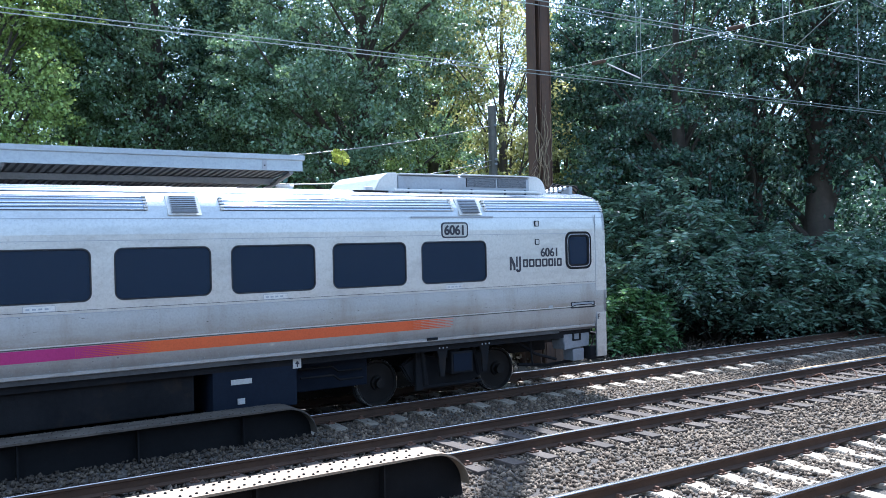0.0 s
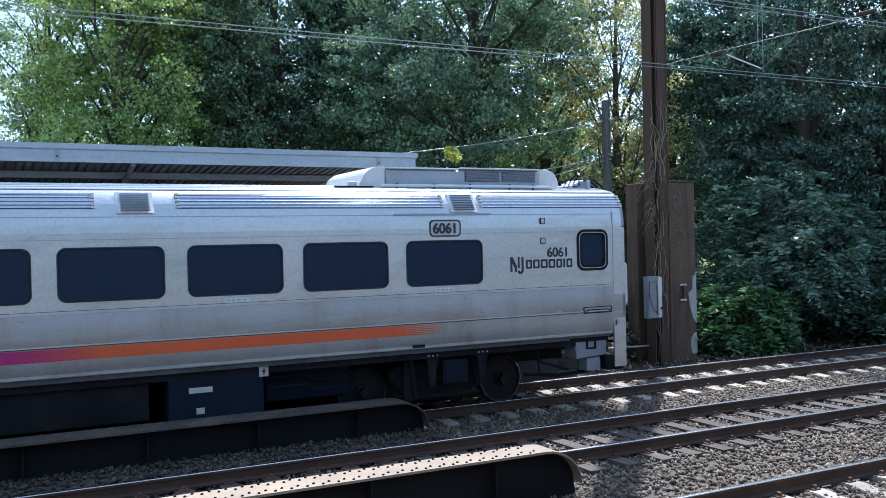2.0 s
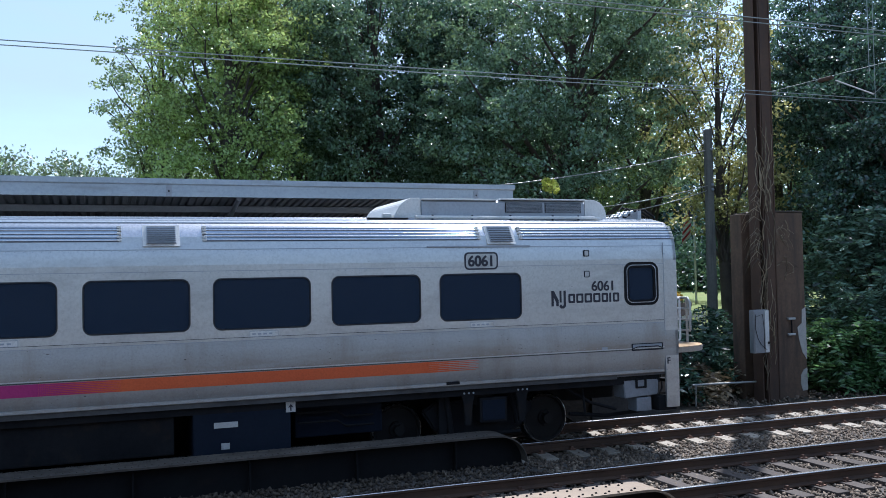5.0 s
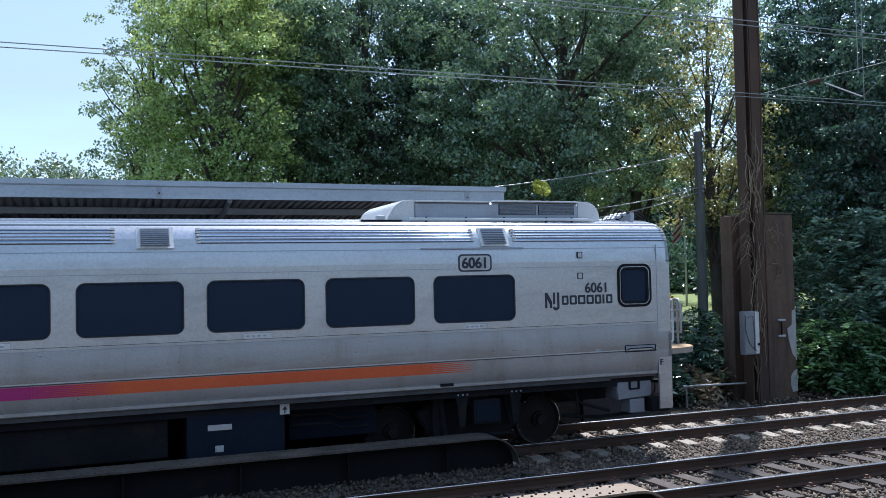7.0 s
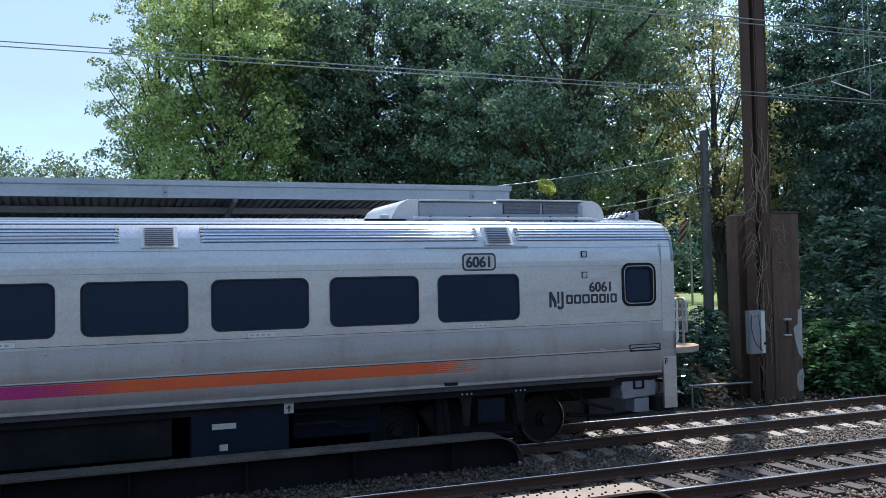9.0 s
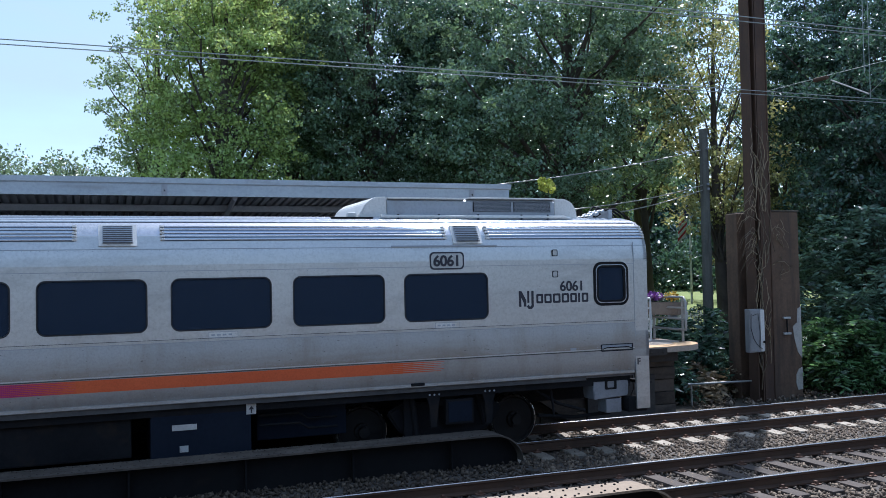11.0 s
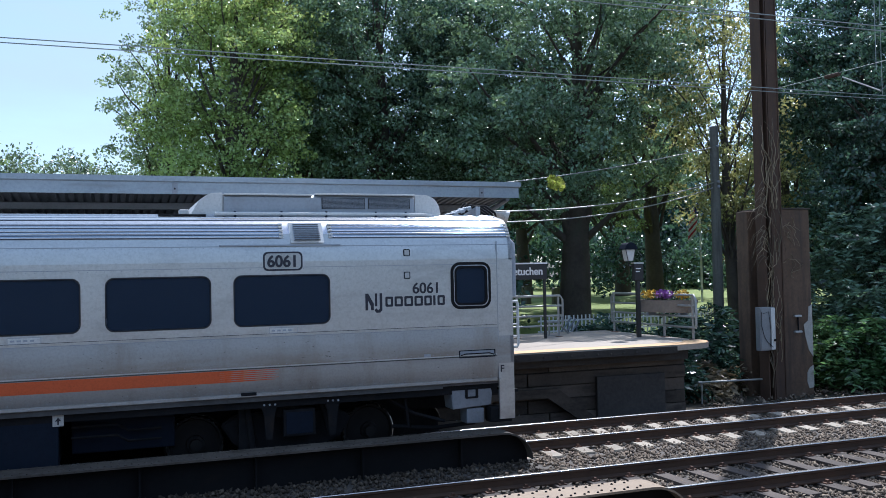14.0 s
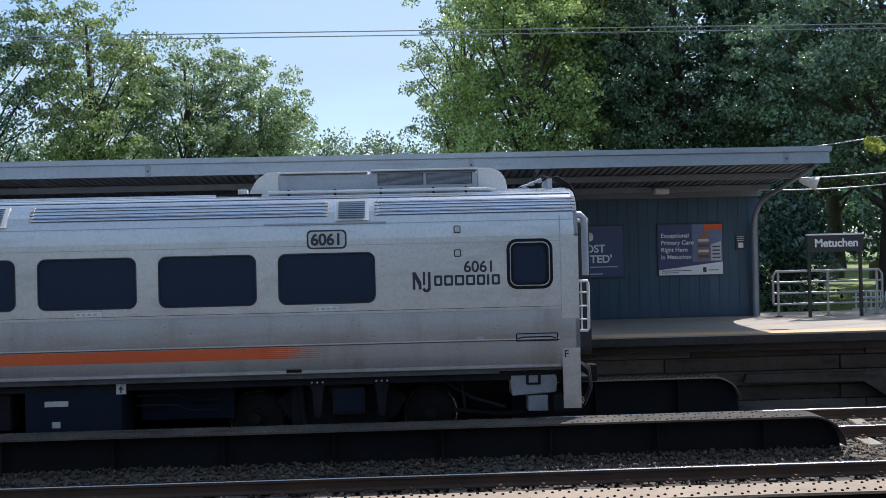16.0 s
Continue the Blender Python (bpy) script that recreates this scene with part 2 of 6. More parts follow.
M = {
    "shell": surface("satin_aluminium", (0.49, 0.50, 0.497), (0.615, 0.625, 0.618), 0.5, 26, (0.32, 0.44), 0.78, 0, (0.33, 0.33, 0.33), (0.9, 0.9, 3.2), (0.5, 0.85)),
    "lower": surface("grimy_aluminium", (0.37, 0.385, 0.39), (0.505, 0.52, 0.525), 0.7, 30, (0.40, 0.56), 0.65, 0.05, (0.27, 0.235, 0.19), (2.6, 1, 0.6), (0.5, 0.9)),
    # The sky's blue reflection is put into this metal's base colour.
    "rib": surface("sky_tinted_rib_metal", (0.40, 0.46, 0.54), (0.50, 0.56, 0.64), 0.8, 30, (0.17, 0.24), 0.95, 0),
    # Dark metal for thin bars that paint the shade between the ribs.
    "groove_shade": surface("groove_shade_metal", (0.07, 0.085, 0.115), (0.12, 0.14, 0.18), 0.8, 30, (0.4, 0.5), 0.6, 0),
    "roof": surface("roof_metal", (0.55, 0.56, 0.57), (0.66, 0.67, 0.68), 0.6, 25, (0.19, 0.235), 0.95, 0),
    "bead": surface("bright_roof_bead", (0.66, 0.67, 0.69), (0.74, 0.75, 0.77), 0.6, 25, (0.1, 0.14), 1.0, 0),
    "hvac": surface("grey_housing_paint", (0.29, 0.32, 0.36), (0.40, 0.43, 0.47), 0.8, 20, (0.45, 0.6), 0.2, 0.05, (0.25, 0.24, 0.23), (1.5, 1.5, 0.7), (0.55, 0.8)),
    "trimlight": surface("pale_trim_paint", (0.55, 0.55, 0.53), (0.72, 0.72, 0.70), 1.5, 30, (0.5, 0.65), 0.0, 0.08, (0.35, 0.28, 0.2), (3, 3, 1), (0.58, 0.8)),
    "orange": surface("orange_vinyl", (0.58, 0.105, 0.035), (0.68, 0.145, 0.05), 0.8, 40, (0.5, 0.65), 0, 0, (0.30, 0.10, 0.05), (2, 1, 1), (0.6, 0.9), spec=0.25),
    "magenta": surface("magenta_vinyl", (0.36, 0.03, 0.145), (0.45, 0.045, 0.19), 0.8, 40, (0.5, 0.65), 0, 0, spec=0.25),
    "rubber": surface("black_rubber", (0.012, 0.012, 0.014), (0.025, 0.025, 0.027), 2, 40, (0.5, 0.7)),
    "ink": surface("dark_blue_black_lettering", (0.015, 0.017, 0.03), (0.025, 0.028, 0.045), 2, 40, (0.4, 0.5), bump=0),
    "under": surface("sooty_underframe_steel", (0.009, 0.010, 0.012), (0.022, 0.022, 0.024), 1.2, 12, (0.7, 0.95), 0.0, 0.3, (0.04, 0.03, 0.022), (2, 2, 2), (0.55, 0.8), spec=0.1),
    "underbox": surface("dark_equipment_box", (0.008, 0.012, 0.023), (0.014, 0.02, 0.033), 1.2, 16, (0.6, 0.8), 0.0, 0.1, spec=0.1),
    "skirt": surface("grey_dusty_skirt", (0.07, 0.07, 0.072), (0.13, 0.13, 0.13), 1.2, 16, (0.7, 0.9), 0.0, 0.1, (0.04, 0.04, 0.042), (2, 2, 2), (0.5, 0.75), spec=0.15),
    "plate": surface("pale_metal_plate", (0.42, 0.43, 0.42), (0.56, 0.57, 0.56), 4, 40, (0.4, 0.6), 0.3, 0.1, (0.2, 0.18, 0.15), (8, 8, 8), (0.55, 0.75)),
    "wheel": surface("worn_wheel_steel", (0.011, 0.01, 0.01), (0.024, 0.022, 0.02), 2.5, 20, (0.6, 0.85), 0.2, 0.15, spec=0.3),
    "tread": surface("bright_wheel_tread", (0.45, 0.44, 0.43), (0.6, 0.6, 0.58), 4, 30, (0.2, 0.35), 1.0, 0.02),
    "railside": surface("rusty_rail_side", (0.048, 0.029, 0.019), (0.10, 0.058, 0.036), 2, 24, (0.7, 0.9), 0.2, 0.2),
    "railhead": surface("polished_rail_head", (0.42, 0.41, 0.40), (0.55, 0.54, 0.53), 1.5, 60, (0.2, 0.32), 1.0, 0),
    "concrete_tie": surface("weathered_concrete_tie", (0.27, 0.235, 0.19), (0.41, 0.365, 0.30), 2.5, 20, (0.75, 0.92), 0, 0.2, (0.2, 0.14, 0.10), (2, 3, 2), (0.58, 0.8), vary=0.18, spec=0.15),
    "wood_tie": surface("old_timber_tie", (0.042, 0.032, 0.027), (0.10, 0.08, 0.066), 1.5, 26, (0.8, 0.95), 0, 0.4, (0.05, 0.04, 0.035), (12, 1.5, 4), (0.5, 0.75), vary=0.3),
    "clip": surface("rusty_rail_fastener", (0.08, 0.045, 0.03), (0.19, 0.105, 0.07), 6, 40, (0.7, 0.9), 0.3, 0.2, vary=0.3),
    "girder": surface("tarred_girder_steel", (0.008, 0.008, 0.009), (0.018, 0.018, 0.019), 0.8, 16, (0.7, 0.92), 0.0, 0.15, (0.026, 0.02, 0.017), (1.2, 1.2, 2.4), (0.6, 0.85), spec=0.12),
    "flange": surface("dusty_girder_flange", (0.20, 0.152, 0.105), (0.37, 0.285, 0.20), 1.2, 26, (0.65, 0.9), 0.1, 0.12, (0.10, 0.075, 0.055), (3, 5, 3), (0.6, 0.8)),
    # Darker copy of the flange: the coach's shade is put into its colour.
    "flange_shaded": surface("shade_darkened_girder_flange", (0.058, 0.053, 0.047), (0.145, 0.125, 0.104), 1.2, 26, (0.7, 0.9), 0.0, 0.12, (0.05, 0.042, 0.036), (2, 5, 3), (0.5, 0.7), spec=0.06),
    "ballast": surface("crushed_stone_bed", (0.045, 0.04, 0.036), (0.13, 0.115, 0.10), 0.35, 22, (0.85, 0.97), 0, 1.0, (0.09, 0.07, 0.055), (0.5, 0.9, 1), (0.5, 0.75)),
    "earth": surface("dark_leafy_soil", (0.035, 0.03, 0.022), (0.085, 0.07, 0.05), 0.5, 8, (0.9, 1), 0, 0.8, (0.05, 0.06, 0.025), (0.6, 0.6, 0.6), (0.5, 0.7)),
    "lawn": surface("mown_grass", (0.12, 0.17, 0.04), (0.24, 0.29, 0.08), 0.25, 14, (0.85, 1), 0, 0.8, (0.16, 0.14, 0.06), (0.4, 0.4, 0.4), (0.58, 0.75)),
    "platform": surface("worn_platform_concrete", (0.29, 0.25, 0.205), (0.43, 0.375, 0.31), 0.6, 24, (0.8, 0.95), 0, 0.15, (0.30, 0.27, 0.235), (0.5, 2, 1), (0.52, 0.75)),
    "edge": surface("faded_yellow_edge", (0.54, 0.33, 0.16), (0.68, 0.46, 0.25), 0.8, 24, (0.75, 0.9), 0, 0.15, (0.42, 0.36, 0.27), (1, 3, 1), (0.52, 0.75)),
    "face": surface("blackened_platform_front", (0.03, 0.028, 0.027), (0.07, 0.064, 0.058), 0.7, 14, (0.8, 0.95), 0, 0.35, (0.075, 0.062, 0.05), (0.8, 0.8, 4), (0.58, 0.85), vary=0.25, spec=0.2),
    "plankface": surface("sooty_platform_boards", (0.06, 0.049, 0.04), (0.14, 0.114, 0.09), 0.8, 16, (0.8, 0.95), 0, 0.35, (0.02, 0.018, 0.016), (1.2, 1, 5), (0.5, 0.75), vary=0.35, spec=0.2),
    "fascia": surface("grey_blue_fascia_metal", (0.24, 0.285, 0.33), (0.34, 0.39, 0.435), 0.7, 20, (0.45, 0.65), 0.25, 0.05, (0.20, 0.20, 0.20), (0.7, 1, 5), (0.55, 0.8)),
    "deck": surface("corrugated_deck_paint", (0.13, 0.145, 0.165), (0.21, 0.225, 0.245), 1.0, 18, (0.5, 0.7), 0.2, 0.05, (0.12, 0.10, 0.09), (3, 0.7, 3), (0.58, 0.8)),
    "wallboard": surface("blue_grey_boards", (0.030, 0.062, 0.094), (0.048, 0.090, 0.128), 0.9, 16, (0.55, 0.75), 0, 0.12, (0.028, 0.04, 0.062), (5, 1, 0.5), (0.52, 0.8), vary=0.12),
    "steelpaint": surface("grey_steel_paint", (0.19, 0.21, 0.24), (0.29, 0.31, 0.34), 1.4, 20, (0.4, 0.6), 0.3, 0.08),
    "pipe": surface("galvanised_pipe", (0.30, 0.30, 0.28), (0.44, 0.44, 0.42), 2, 40, (0.4, 0.55), 0.5, 0.05, (0.30, 0.22, 0.15), (3, 3, 3), (0.6, 0.8)),
    "black": surface("black_enamel", (0.012, 0.013, 0.015), (0.028, 0.028, 0.03), 2, 30, (0.35, 0.5), bump=0.05),
    "signwhite": surface("white_sign_paint", (0.68, 0.68, 0.68), (0.80, 0.80, 0.80), 3, 40, (0.5, 0.6), bump=0.02),
    "rustmast": surface("rusty_mast_steel", (0.055, 0.034, 0.023), (0.125, 0.075, 0.048), 0.7, 12, (0.7, 0.9), 0.2, 0.25, (0.05, 0.035, 0.03), (4, 4, 0.5), (0.5, 0.75)),
    "pier": surface("rust_stained_concrete", (0.07, 0.046, 0.031), (0.18, 0.116, 0.074), 0.9, 12, (0.8, 0.95), 0, 0.35, (0.045, 0.035, 0.03), (3.5, 3.5, 0.4), (0.48, 0.72)),
    "cabinet": surface("pale_grey_cabinet_paint", (0.21, 0.22, 0.23), (0.30, 0.31, 0.32), 2.5, 30, (0.45, 0.6), 0.2, 0.06, (0.2, 0.16, 0.13), (5, 5, 2), (0.6, 0.8)),
    "plaster": surface("bare_pale_patch", (0.36, 0.345, 0.315), (0.52, 0.50, 0.46), 4, 30, (0.8, 0.95), bump=0.3),
    "bark": surface("dark_ridged_bark", (0.035, 0.028, 0.022), (0.095, 0.078, 0.062), 1.2, 9, (0.85, 1), 0, 0.9, (0.055, 0.065, 0.04), (3, 3, 0.6), (0.55, 0.75)),
    "palebark": surface("grey_pole_wood", (0.085, 0.085, 0.075), (0.16, 0.16, 0.14), 1.2, 14, (0.85, 1), 0, 0.4, (0.05, 0.05, 0.045), (8, 8, 0.5), (0.5, 0.7)),
    "wire": surface("dull_copper_wire", (0.20, 0.23, 0.22), (0.30, 0.34, 0.32), 3, 30, (0.4, 0.6), 0.5, 0),
    "planter": surface("grey_planter_wood", (0.16, 0.13, 0.105), (0.28, 0.235, 0.19), 2, 20, (0.8, 0.95), bump=0.3),
    "adblue": surface("navy_poster_print", (0.024, 0.042, 0.12), (0.04, 0.062, 0.16), 1.5, 30, (0.3, 0.45), bump=0.0),
    "adbrown": surface("brick_picture_print", (0.16, 0.085, 0.055), (0.26, 0.15, 0.10), 3, 20, (0.3, 0.45), bump=0.0),
    "adsky": surface("blue_picture_print", (0.09, 0.12, 0.24), (0.16, 0.2, 0.34), 2, 20, (0.3, 0.45), bump=0.0),
    "petal_y": surface("yellow_petals", (0.62, 0.36, 0.03), (0.75, 0.52, 0.07), 8, 30, (0.6, 0.8), bump=0),
    "petal_p": surface("purple_petals", (0.18, 0.05, 0.28), (0.36, 0.14, 0.45), 8, 30, (0.6, 0.8), bump=0),
    "cloth_r": surface("red_flag_cloth", (0.30, 0.02, 0.03), (0.40, 0.04, 0.05), 4, 30, (0.7, 0.9), bump=0),
    "cloth_w": surface("white_flag_cloth", (0.55, 0.55, 0.55), (0.7, 0.7, 0.7), 4, 30, (0.7, 0.9), bump=0),
    "cloth_b": surface("blue_flag_cloth", (0.02, 0.03, 0.12), (0.04, 0.05, 0.17), 4, 30, (0.7, 0.9), bump=0),
    "interior": surface("dim_coach_interior", (0.10, 0.10, 0.11), (0.18, 0.17, 0.17), 1.5, 12, (0.7, 0.9), bump=0),
    "housewall": surface("cream_siding", (0.45, 0.42, 0.36), (0.58, 0.55, 0.48), 1, 12, (0.7, 0.9), bump=0.1),
    "cloudwhite": surface("lamp_glass_white", (0.5, 0.5, 0.48), (0.62, 0.62, 0.6), 3, 20, (0.3, 0.4), bump=0),
    "glass": glass_material("tinted_coach_glass", (0.25, 0.28, 0.32)),
    "leaf_oak": leaf_material("oak_leaves", (0.022, 0.042, 0.031), (0.105, 0.162, 0.108), (0.30, 0.45, 0.17), 0.3),
    "leaf_maple": leaf_material("maple_leaves", (0.036, 0.064, 0.034), (0.15, 0.205, 0.09), (0.44, 0.53, 0.16), 0.36),
    # Lighter maple copy: the sun on this crown is put into its colour.
    "leaf_sunlit": leaf_material("sun_lightened_maple_leaves", (0.04, 0.066, 0.03), (0.21, 0.285, 0.105), (0.54, 0.64, 0.17), 0.38),
    "leaf_grey": leaf_material("grey_green_leaves", (0.04, 0.068, 0.044), (0.18, 0.24, 0.145), (0.40, 0.50, 0.20), 0.42),
    "leaf_yellow": leaf_material("yellowing_leaves", (0.06, 0.08, 0.035), (0.20, 0.21, 0.09), (0.54, 0.52, 0.16), 0.42),
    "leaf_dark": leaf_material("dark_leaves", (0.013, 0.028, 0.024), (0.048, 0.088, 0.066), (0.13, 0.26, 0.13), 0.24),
    "leaf_sumac": leaf_material("sumac_leaves", (0.03, 0.056, 0.046), (0.115, 0.18, 0.135), (0.24, 0.40, 0.18), 0.34, 0.3),
    # Lighter sumac copy: sunshine on the small bush is put into its colour.
    "leaf_sumac_lit": leaf_material("sun_lightened_sumac_leaves", (0.03, 0.068, 0.034), (0.09, 0.165, 0.07), (0.24, 0.44, 0.12), 0.36, 0.3),
    "leaf_far": leaf_material("distant_leaves", (0.03, 0.052, 0.034), (0.10, 0.14, 0.085), (0.27, 0.36, 0.15), 0.32, 0.35),
    # Very bright leaves: sunlight on far foliage is put into their colour.
    "leaf_sun_gap": leaf_material("sun_brightened_gap_leaves", (0.16, 0.17, 0.04), (0.34, 0.36, 0.08), (0.78, 0.80, 0.16), 0.6),
    "leaf_dry": leaf_material("dry_vine", (0.10, 0.075, 0.045), (0.2, 0.16, 0.10), (0.25, 0.2, 0.1), 0.3, 0.5),
}


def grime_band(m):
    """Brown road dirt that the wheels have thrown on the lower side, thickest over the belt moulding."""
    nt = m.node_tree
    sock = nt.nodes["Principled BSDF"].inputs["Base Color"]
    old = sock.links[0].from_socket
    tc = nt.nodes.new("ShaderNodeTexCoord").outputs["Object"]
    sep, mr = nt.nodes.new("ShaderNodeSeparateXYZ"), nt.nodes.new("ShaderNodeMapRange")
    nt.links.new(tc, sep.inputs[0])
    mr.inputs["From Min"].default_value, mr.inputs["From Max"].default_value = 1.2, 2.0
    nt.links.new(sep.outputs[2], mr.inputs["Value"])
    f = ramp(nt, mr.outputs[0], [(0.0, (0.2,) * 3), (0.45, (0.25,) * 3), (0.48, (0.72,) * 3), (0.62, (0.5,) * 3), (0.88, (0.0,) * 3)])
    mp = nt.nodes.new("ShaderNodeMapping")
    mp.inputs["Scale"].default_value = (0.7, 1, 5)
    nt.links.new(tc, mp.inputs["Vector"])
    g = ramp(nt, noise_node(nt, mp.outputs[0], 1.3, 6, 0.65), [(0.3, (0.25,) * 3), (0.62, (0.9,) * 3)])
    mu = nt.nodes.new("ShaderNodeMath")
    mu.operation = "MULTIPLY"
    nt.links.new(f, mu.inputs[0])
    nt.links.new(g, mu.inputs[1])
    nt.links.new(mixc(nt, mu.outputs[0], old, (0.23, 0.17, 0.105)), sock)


def scuffs(m, size, at, colour):
    """Small dark chips and short scratches drawn out along the side."""
    nt = m.node_tree
    sock = nt.nodes["Principled BSDF"].inputs["Base Color"]
    old = sock.links[0].from_socket
    mp = nt.nodes.new("ShaderNodeMapping")
    mp.inputs["Scale"].default_value = size
    nt.links.new(nt.nodes.new("ShaderNodeTexCoord").outputs["Object"], mp.inputs["Vector"])
    f = ramp(nt, noise_node(nt, mp.outputs[0], 1.0, 3, 0.6), [(at, (0, 0, 0)), (at + 0.04, (0.85,) * 3)])
    nt.links.new(mixc(nt, f, old, colour), sock)


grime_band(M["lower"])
scuffs(M["lower"], (9, 9, 34), 0.695, (0.07, 0.06, 0.055))
scuffs(M["shell"], (8, 8, 40), 0.755, (0.14, 0.13, 0.125))


# ---- mesh helpers ----
def part(name, bm, material, parent=None, label="", smooth=False):
    """Links a bmesh as one mesh object under a thing or a part."""
    me = bpy.data.meshes.new(name)
    bm.normal_update()
    bm.to_mesh(me)
    bm.free()
    me.materials.append(M[material])
    if smooth:
        me.polygons.foreach_set("use_smooth", [True] * len(me.polygons))
    ob = new(name, me)
    ob.parent = parent
    if label:
        ob["label"] = label
    return ob


def raw(name, verts, faces, material, parent=None, label="", smooth=False):
    me = bpy.data.meshes.new(name)
    verts, faces = np.asarray(verts, dtype=np.float32), np.asarray(faces, dtype=np.int32)
    n, k = faces.shape
    me.vertices.add(len(verts))
    me.vertices.foreach_set("co", verts.ravel())
    me.loops.add(n * k)
    me.loops.foreach_set("vertex_index", faces.ravel())
    me.polygons.add(n)
    me.polygons.foreach_set("loop_start", np.arange(0, n * k, k, dtype=np.int32))
    if smooth:
        me.polygons.foreach_set("use_smooth", [True] * n)
    me.update(calc_edges=True)
    me.validate()
    me.materials.append(M[material])
    ob = new(name, me)
    ob.parent = parent
    if label:
        ob["label"] = label
    return ob


def thing(name, x, y, z, label, category, group="", rz=0):
    e = new(name)
    e.matrix_basis = pose(x, y, z, 0, 0, rz)
    e.empty_display_size = 0.2
    return tagged(e, label, category, group)


def box(x0, x1, y0, y1, z0, z1, bevel=0.0, bm=None):
    own = bmesh.new()
    v = [own.verts.new((x, y, z)) for x in (x0, x1) for y in (y0, y1) for z in (z0, z1)]
    for f in ((0, 1, 3, 2), (4, 6, 7, 5), (0, 4, 5, 1), (2, 3, 7, 6), (0, 2, 6, 4), (1, 5, 7, 3)):
        own.faces.new([v[i] for i in f])
    if bevel:
        bmesh.ops.bevel(own, geom=own.edges[:], offset=bevel, segments=2, affect="EDGES", profile=0.6)
    if bm is None:
        return own
    return join(bm, own)


def join(bm, other):
    me = bpy.data.meshes.new("tmp")
    other.to_mesh(me)
    other.free()
    bm.from_mesh(me)
    bpy.data.meshes.remove(me)
    return bm


def tube(points, r, sides=8, bm=None, r_end=None):
    """A pipe through the points, with closed ends; it may taper."""
    bm = bm or bmesh.new()
    pts = [Vector(p) for p in points]
    rings = []
    for i, p in enumerate(pts):
        d = (pts[min(i + 1, len(pts) - 1)] - pts[max(i - 1, 0)]).normalized()
        a = d.orthogonal().normalized() if not rings else (last - d * last.dot(d)).normalized()
        last = a
        b = d.cross(a)
        rr = r if r_end is None else r + (r_end - r) * i / (len(pts) - 1)
        rings.append([bm.verts.new(p + (a * math.cos(k * 2 * math.pi / sides) + b * math.sin(k * 2 * math.pi / sides)) * rr) for k in range(sides)])
    for u, w in zip(rings, rings[1:]):
        for k in range(sides):
            bm.faces.new((u[k], u[(k + 1) % sides], w[(k + 1) % sides], w[k]))
    for end in (rings[0][::-1], rings[-1]):
        bm.faces.new([bm.verts.new(v.co) for v in end])
    return bm


def prism(outline, axis, lo, hi, bm=None, bevel=0.0):
    """Extrudes a closed outline (two coordinates) along an axis from lo to hi."""
    own = bmesh.new()
    def at(p, q, s):
        return {"x": (s, p, q), "y": (p, s, q), "z": (p, q, s)}[axis]
    a = [own.verts.new(at(p, q, lo)) for p, q in outline]
    b = [own.verts.new(at(p, q, hi)) for p, q in outline]
    n = len(a)
    for i in range(n):
        own.faces.new((a[i], a[(i + 1) % n], b[(i + 1) % n], b[i]))
    bmesh.ops.recalc_face_normals(own, faces=own.faces[:])
    for end, s in ((a, lo), (b, hi)):
        own.faces.new([own.verts.new(v.co) for v in end])
    if bevel:
        bmesh.ops.remove_doubles(own, verts=own.verts[:], dist=1e-6)
        bmesh.ops.recalc_face_normals(own, faces=own.faces[:])
        bmesh.ops.bevel(own, geom=own.edges[:], offset=bevel, segments=2, affect="EDGES")
    return own if bm is None else join(bm, own)


def rounded(x0, x1, z0, z1, r, n=6):
    pts = []
    for cx, cz, a0 in ((x1 - r, z1 - r, 0), (x0 + r, z1 - r, 90), (x0 + r, z0 + r, 180), (x1 - r, z0 + r, 270)):
        pts += [(cx + r * math.cos(radians(a0 + 90 * k / n)), cz + r * math.sin(radians(a0 + 90 * k / n))) for k in range(n + 1)]
    return pts


def letters(text, size, material, parent, m, name="lettering", depth=0.004, space=1.0, weight=0.0):
    """Writing in the built-in font, turned into a mesh; m places its lower left corner, facing -y."""
    cu = bpy.data.curves.new(name, "FONT")
    cu.body, cu.size, cu.extrude, cu.space_character, cu.offset = text, size, depth, space, weight
    ob = bpy.data.objects.new(name, cu)
    scene.collection.objects.link(ob)
    bpy.context.view_layer.update()
    me = bpy.data.meshes.new_from_object(ob.evaluated_get(bpy.context.evaluated_depsgraph_get()))
    bpy.data.objects.remove(ob)
    me.transform(Matrix.Rotation(radians(90), 4, "X"))
    me.materials.clear()
    me.materials.append(M[material])
    o = new(name, me)
    o.parent = parent
    o.matrix_basis = m
    return o


# ---- ground ----
def ground_height(x, y):
    """The formation is flat; behind the platform a lawn climbs gently, the woods stand on a low bank."""
    t = min(1.0, max(0.0, (y - 19.5) / 9.0))
    rise = t * t * (3 - 2 * t) * 1.6 + max(0.0, y - 28.5) * 0.012
    return -0.36 + rise + 0.05 * math.sin(x * 0.7) * math.sin(y * 0.9) * t


def sheet(name, xs, ys, material, label, dz=0.0):
    verts = [(x, y, ground_height(x, y) + dz) for y in ys for x in xs]
    w = len(xs)
    faces = [(j * w + i, j * w + i + 1, (j + 1) * w + i + 1, (j + 1) * w + i) for j in range(len(ys) - 1) for i in range(w - 1)]
    return tagged(raw(name, verts, faces, material, smooth=True), label, name, kind="structure")


far = [-2500, -700, -250, -120]
